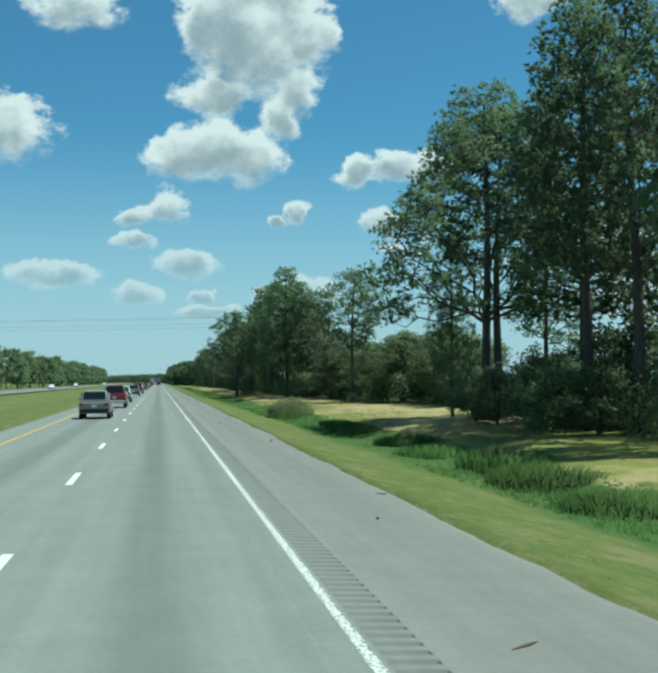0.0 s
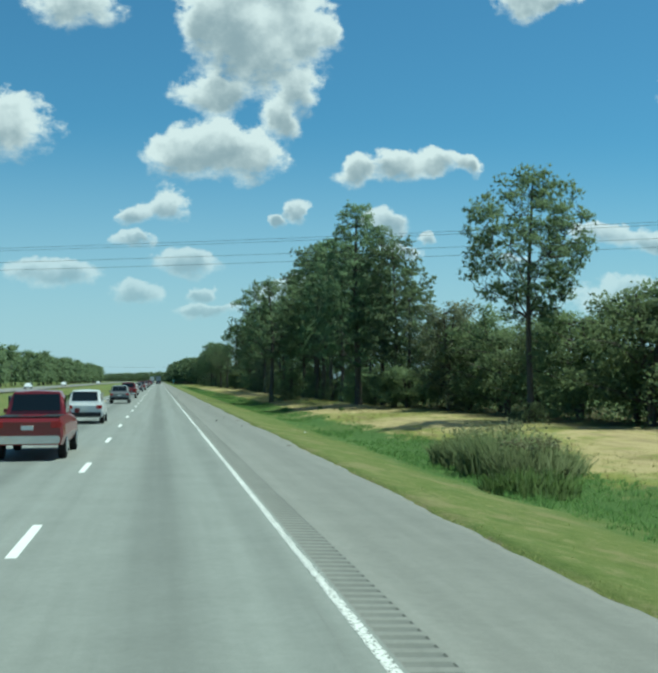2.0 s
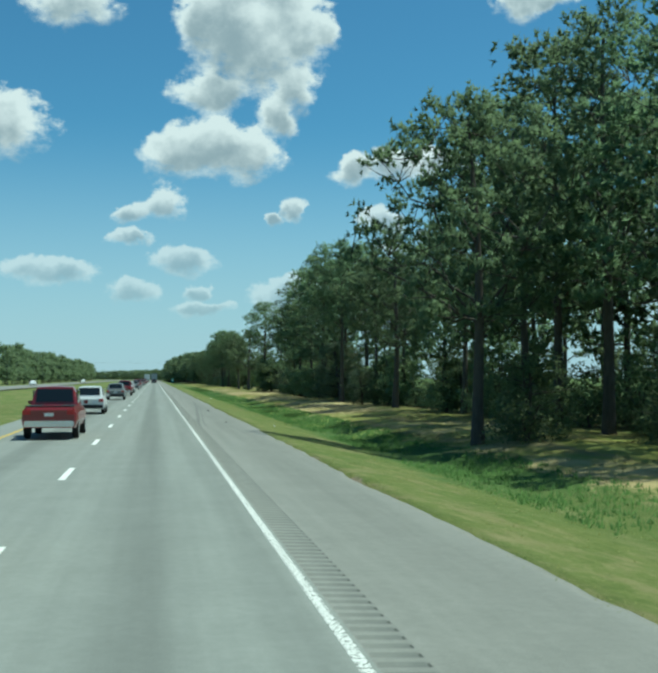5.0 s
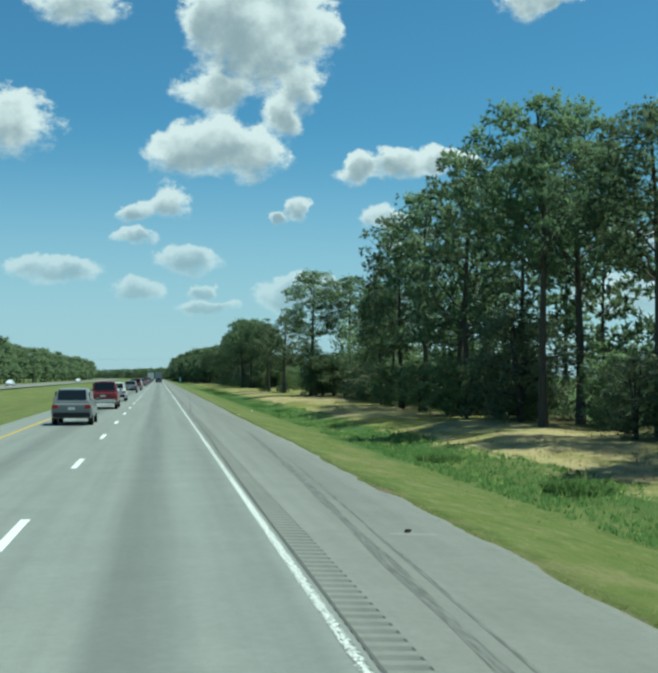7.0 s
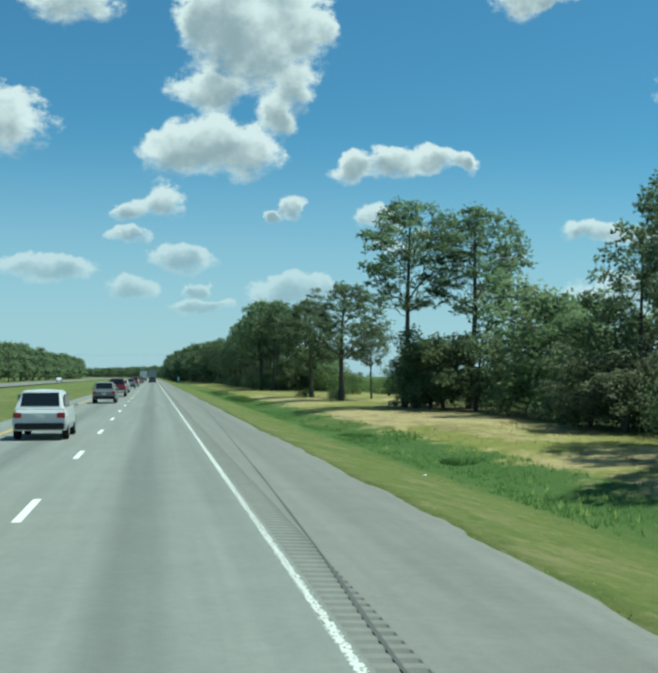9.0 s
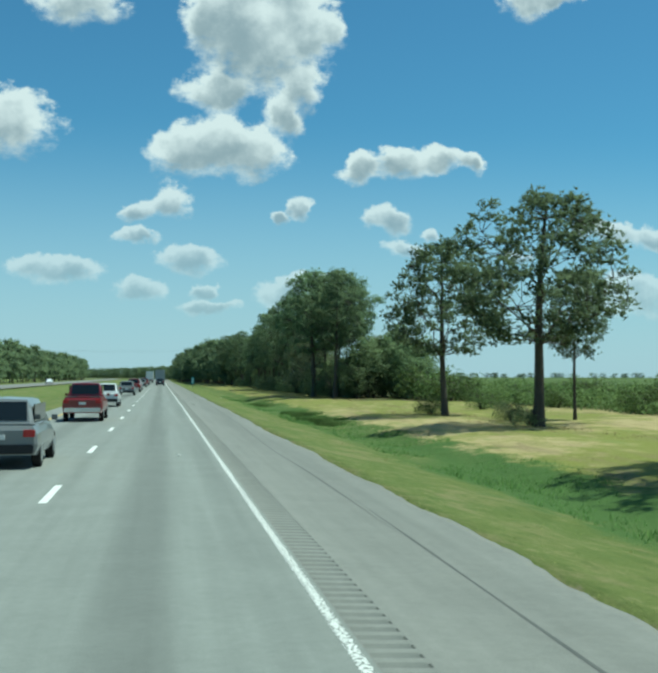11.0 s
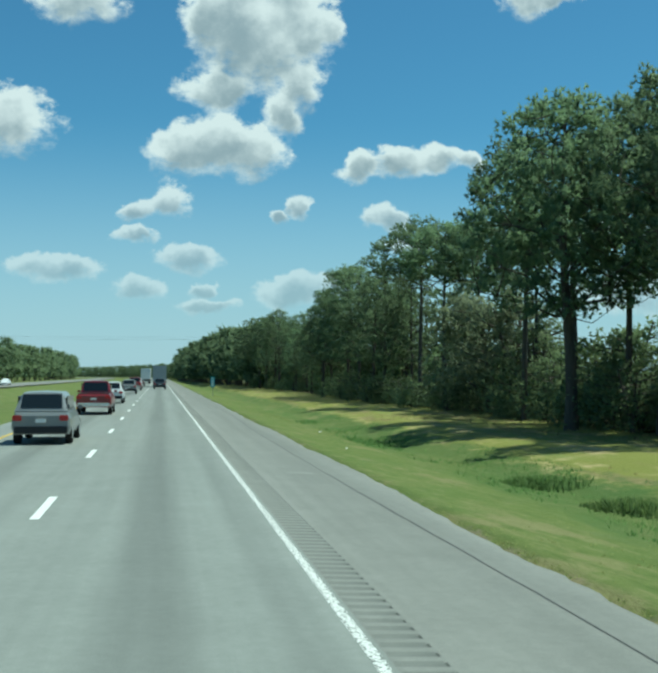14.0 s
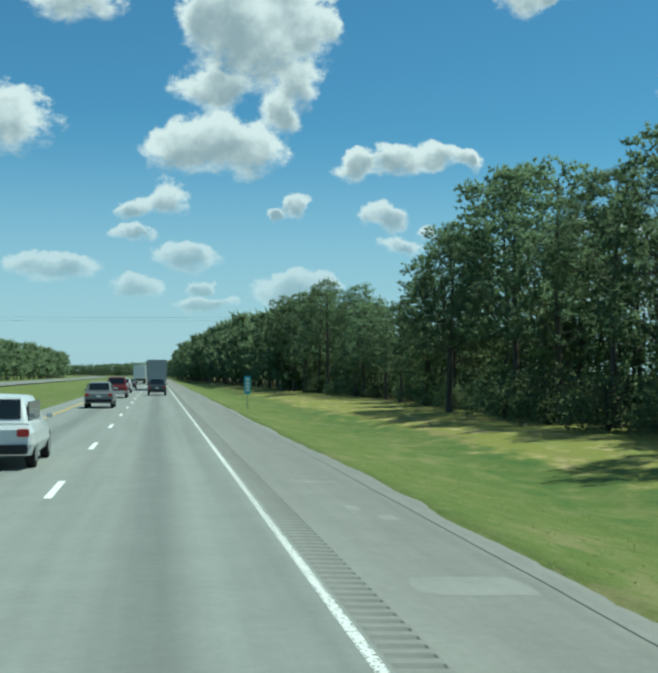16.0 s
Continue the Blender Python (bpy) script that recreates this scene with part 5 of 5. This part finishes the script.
def wheel(parent, x, y, r, w_):
    side = 1 if x > 0 else -1
    a = np.linspace(0, 2 * np.pi, 25)[:-1]
    def disc(rad, x0, x1, bev):
        bm = bmesh.new()
        rs_ = [[bm.verts.new((xx, math.cos(q) * rr, math.sin(q) * rr)) for q in a] for xx, rr in ((x0, rad - bev), (x0 + side * bev, rad), (x1 - side * bev, rad), (x1, rad - bev))]
        for p, q in zip(rs_, rs_[1:]):
            for i in range(24):
                bm.faces.new((p[i], p[(i + 1) % 24], q[(i + 1) % 24], q[i]))
        bm.faces.new(rs_[0][::-1])
        bm.faces.new(rs_[-1])
        bmesh.ops.recalc_face_normals(bm, faces=bm.faces)
        return bm
    t = part("wheel", disc(r, x - side * w_, x, 0.025), tyre_black, parent, smooth=False)
    t.location = (0, y, r)
    part("rim", disc(r * 0.62, x - side * 0.05, x + side * 0.008, 0.01), rim_metal, t)


def vehicle(name, paint_, label, x, y, length, width, sill, belt, roof, cabin, bed=None, facing=1):
    """A road car seen mostly from behind; rear end at y = 0, nose ahead. cabin: rear base, rear top, front top, front base."""
    root = tagged(new(name), label, "car", "traffic on the road")
    h = width / 2
    L = length
    tail = belt - 0.04
    secs = [ring(0.0, h - 0.10, sill + 0.12, tail - 0.10), ring(0.06, h - 0.03, sill + 0.02, tail), ring(0.5, h, sill, belt, 0.02), ring(L * 0.5, h, sill, belt, 0.02),
            ring(L - 1.0, h, sill, belt - 0.10, 0.03), ring(L - 0.25, h - 0.06, sill + 0.03, belt - 0.22, 0.02), ring(L, h - 0.22, sill + 0.12, belt - 0.36)]
    part("body", loft(secs), paint_, root)
    c0, c1, c2, c3 = cabin
    top = h - 0.22
    cab = [ring(c0, h - 0.10, belt - 0.03, belt + 0.01, 0, 0.02), ring(c0 + (c1 - c0) * 0.5, (h + top) / 2 - 0.06, belt - 0.03, (belt + roof) / 2 + 0.03, 0.01, 0.0), ring(c1, top, belt - 0.03, roof - 0.03, 0.03, -0.06),
           ring((c1 + c2) / 2, top, belt - 0.03, roof, 0.03, -0.06), ring(c2, top - 0.02, belt - 0.03, roof - 0.06, 0.03, -0.06), ring(c3, h - 0.14, belt - 0.10, belt - 0.04, 0, 0.02)]
    part("cabin", loft(cab), paint_, root)
    # rear window and side windows, set just proud of the cabin
    bm = bmesh.new()
    d = Vector((0, c1 - c0, roof - belt)).normalized()
    nrm = Vector((0, -d.z, d.y)) * 0.03
    pts = []
    for hx, k in ((h - 0.30, 0.16), (top - 0.12, 0.86)):
        yz = Vector((0, c0 + (c1 - c0) * k, belt + (roof - belt) * k)) + nrm
        pts += [Vector((-hx, yz.y, yz.z)), Vector((hx, yz.y, yz.z))]
    bm.faces.new([bm.verts.new(pts[i]) for i in (0, 1, 3, 2)])
    g = bmesh.ops.extrude_face_region(bm, geom=bm.faces[:])
    for v in g["geom"]:
        if isinstance(v, bmesh.types.BMVert):
            v.co -= nrm * 0.8
    part("rear_window", bm, car_glass, root, "dark rear window")
    for s in (-1, 1):
        bm = bmesh.new()
        box(bm, s * (top + 0.045) - 0.012, s * (top + 0.045) + 0.012, c1 + 0.05, c2 - 0.05, belt + 0.05, roof - 0.14, 0.004)
        part("side_window", bm, car_glass, root)
        bm = bmesh.new()
        box(bm, s * (h - 0.22) - 0.15, s * (h - 0.22) + 0.13, -0.03, 0.10, belt - 0.30, belt - 0.12, 0.02)
        part("tail_light", bm, tail_red, root, "red tail light")
        bm = bmesh.new()
        box(bm, s * (h + 0.07) - 0.09, s * (h + 0.07) + 0.07, c3 - 0.75, c3 - 0.65, belt + 0.0, belt + 0.14, 0.02)
        part("mirror", bm, paint_, root)
        for yy in (L * 0.19, L * 0.82):
            wheel(root, s * (h - 0.02), yy, 0.33 if roof < 1.6 else 0.38, 0.22)
    bm = bmesh.new()
    box(bm, -h + 0.12, h - 0.12, -0.07, 0.12, sill + 0.06, sill + 0.28, 0.03)
    part("bumper", bm, chrome if bed else trim_black, root)
    bm = bmesh.new()
    box(bm, -0.16, 0.16, -0.045, 0.02, belt - 0.36, belt - 0.24, 0.004)
    part("plate", bm, litter_white, root)
    if bed:
        bm = bmesh.new()
        box(bm, -h + 0.14, h - 0.14, 0.10, bed, belt - 0.02, belt + 0.012, 0.004)
        part("bed", bm, trim_black, root, "open dark truck bed")
    root.location = (x, y, 0.0)
    if facing < 0:
        root.rotation_euler = (0, 0, math.pi)
    return root


silver_dark = car_paint("car_grey", (0.10, 0.11, 0.12))
car_red = car_paint("car_red", (0.20, 0.014, 0.018))
car_white = car_paint("car_white", (0.72, 0.73, 0.73))
car_dark = car_paint("car_dark_blue", (0.035, 0.045, 0.055))
car_silver = car_paint("car_silver", (0.21, 0.22, 0.22))
# loose queue in the overtaking lane: a silver car, a red pickup and a white car following one another
leaders = [
    vehicle("suv", car_silver, "silver-grey sport utility car in the overtaking lane", -5.5, 63, 4.7, 1.9, 0.32, 1.08, 1.70, (0.15, 0.5, 3.0, 3.8)),
    vehicle("pickup_truck", car_red, "dark red pickup truck with a chrome bumper", -5.4, 88, 5.8, 2.0, 0.42, 1.22, 1.92, (2.1, 2.3, 3.6, 4.4), bed=2.05),
    vehicle("suv", car_white, "white sport utility car on the road", -5.5, 112, 4.7, 1.9, 0.32, 1.08, 1.72, (0.15, 0.5, 3.0, 3.8)),
]
for run, sway in ((94, 0.10), (190, -0.05), (284, 0.05), (380, 0.0), (472, 0.08)):
    for q, leader in enumerate(leaders):
        x, y, z = leader.location
        copy_thing(leader, Matrix.Translation((x + sway * (1 - q), y + run + 2.5 * sway * 10 * q, z)) @ leader.matrix_basis.to_3x3().to_4x4())
vehicle("sedan", silver_dark, "dark grey sedan with red tail lights on the road", -5.6, 618, 4.75, 1.84, 0.24, 0.98, 1.46, (0.55, 1.25, 2.75, 3.55))
vehicle("suv", car_dark, "dark blue sport utility car in the lane", -1.75, 573, 4.8, 1.94, 0.32, 1.08, 1.74, (0.12, 0.45, 3.0, 3.8))
for x, y in ((-34.2, 330), (-37.8, 470), (-34.3, 640)):
    vehicle("sedan", car_white, "white car on the opposite carriageway", x, y, 4.7, 1.82, 0.24, 0.97, 1.45, (0.5, 1.2, 2.7, 3.5), facing=-1)


def lorry(x, y, length, label, shade, cab_paint):
    """A box trailer on wheels with its tractor ahead."""
    root = tagged(new("lorry"), label, "truck", "traffic on the road")
    bm = bmesh.new()
    box(bm, -1.28, 1.28, 0, length, 1.15, 4.05, 0.03)
    bx = part("trailer", bm, shade, root, "plain box trailer")
    for s in (-1, 1):
        bm = bmesh.new()
        box(bm, s * 0.63 - 0.60, s * 0.63 + 0.60, -0.035, -0.002, 1.22, 3.98, 0.01)
        part("rear_door", bm, shade, bx)
        bm = bmesh.new()
        box(bm, s * 1.0 - 0.12, s * 1.0 + 0.12, -0.06, 0.0, 0.98, 1.12, 0.01)
        part("tail_light", bm, tail_red, root)
        for yy in (1.3, 2.6, length - 1.2, length + 3.4):
            wheel(root, s * 1.2, yy, 0.5, 0.5)
    bm = bmesh.new()
    box(bm, -1.1, 1.1, 0.1, length, 0.85, 1.16, 0.02)
    box(bm, -0.45, 0.45, length - 1, length + 4.6, 0.6, 0.9, 0.02)
    part("chassis", bm, trim_black, root)
    bm = bmesh.new()
    box(bm, -1.2, 1.2, -0.12, -0.04, 0.5, 0.62, 0.01)
    box(bm, -0.6, -0.5, -0.10, 0.2, 0.6, 0.95)
    box(bm, 0.5, 0.6, -0.10, 0.2, 0.6, 0.95)
    part("bumper", bm, galvanised, root)
    bm = bmesh.new()
    box(bm, -1.2, 1.2, length + 1.0, length + 3.4, 0.9, 3.5, 0.12)
    box(bm, -1.05, 1.05, length + 3.3, length + 4.9, 0.8, 2.0, 0.15)
    part("cab", bm, cab_paint, root)
    root.location = (x, y, 0)


trailer_grey = plain("trailer_grey", (0.30, 0.33, 0.34), 0.55, 0.4, 0.0, 0.1, 1.5)
trailer_white = plain("trailer_white", (0.70, 0.72, 0.72), 0.5, 0.4, 0.0, 0.1, 1.5)
lorry(-1.8, 604, 14.5, "grey box lorry driving in the lane ahead", trailer_grey, car_dark)
lorry(-5.5, 690, 14.5, "white box lorry in the overtaking lane", trailer_white, car_white)
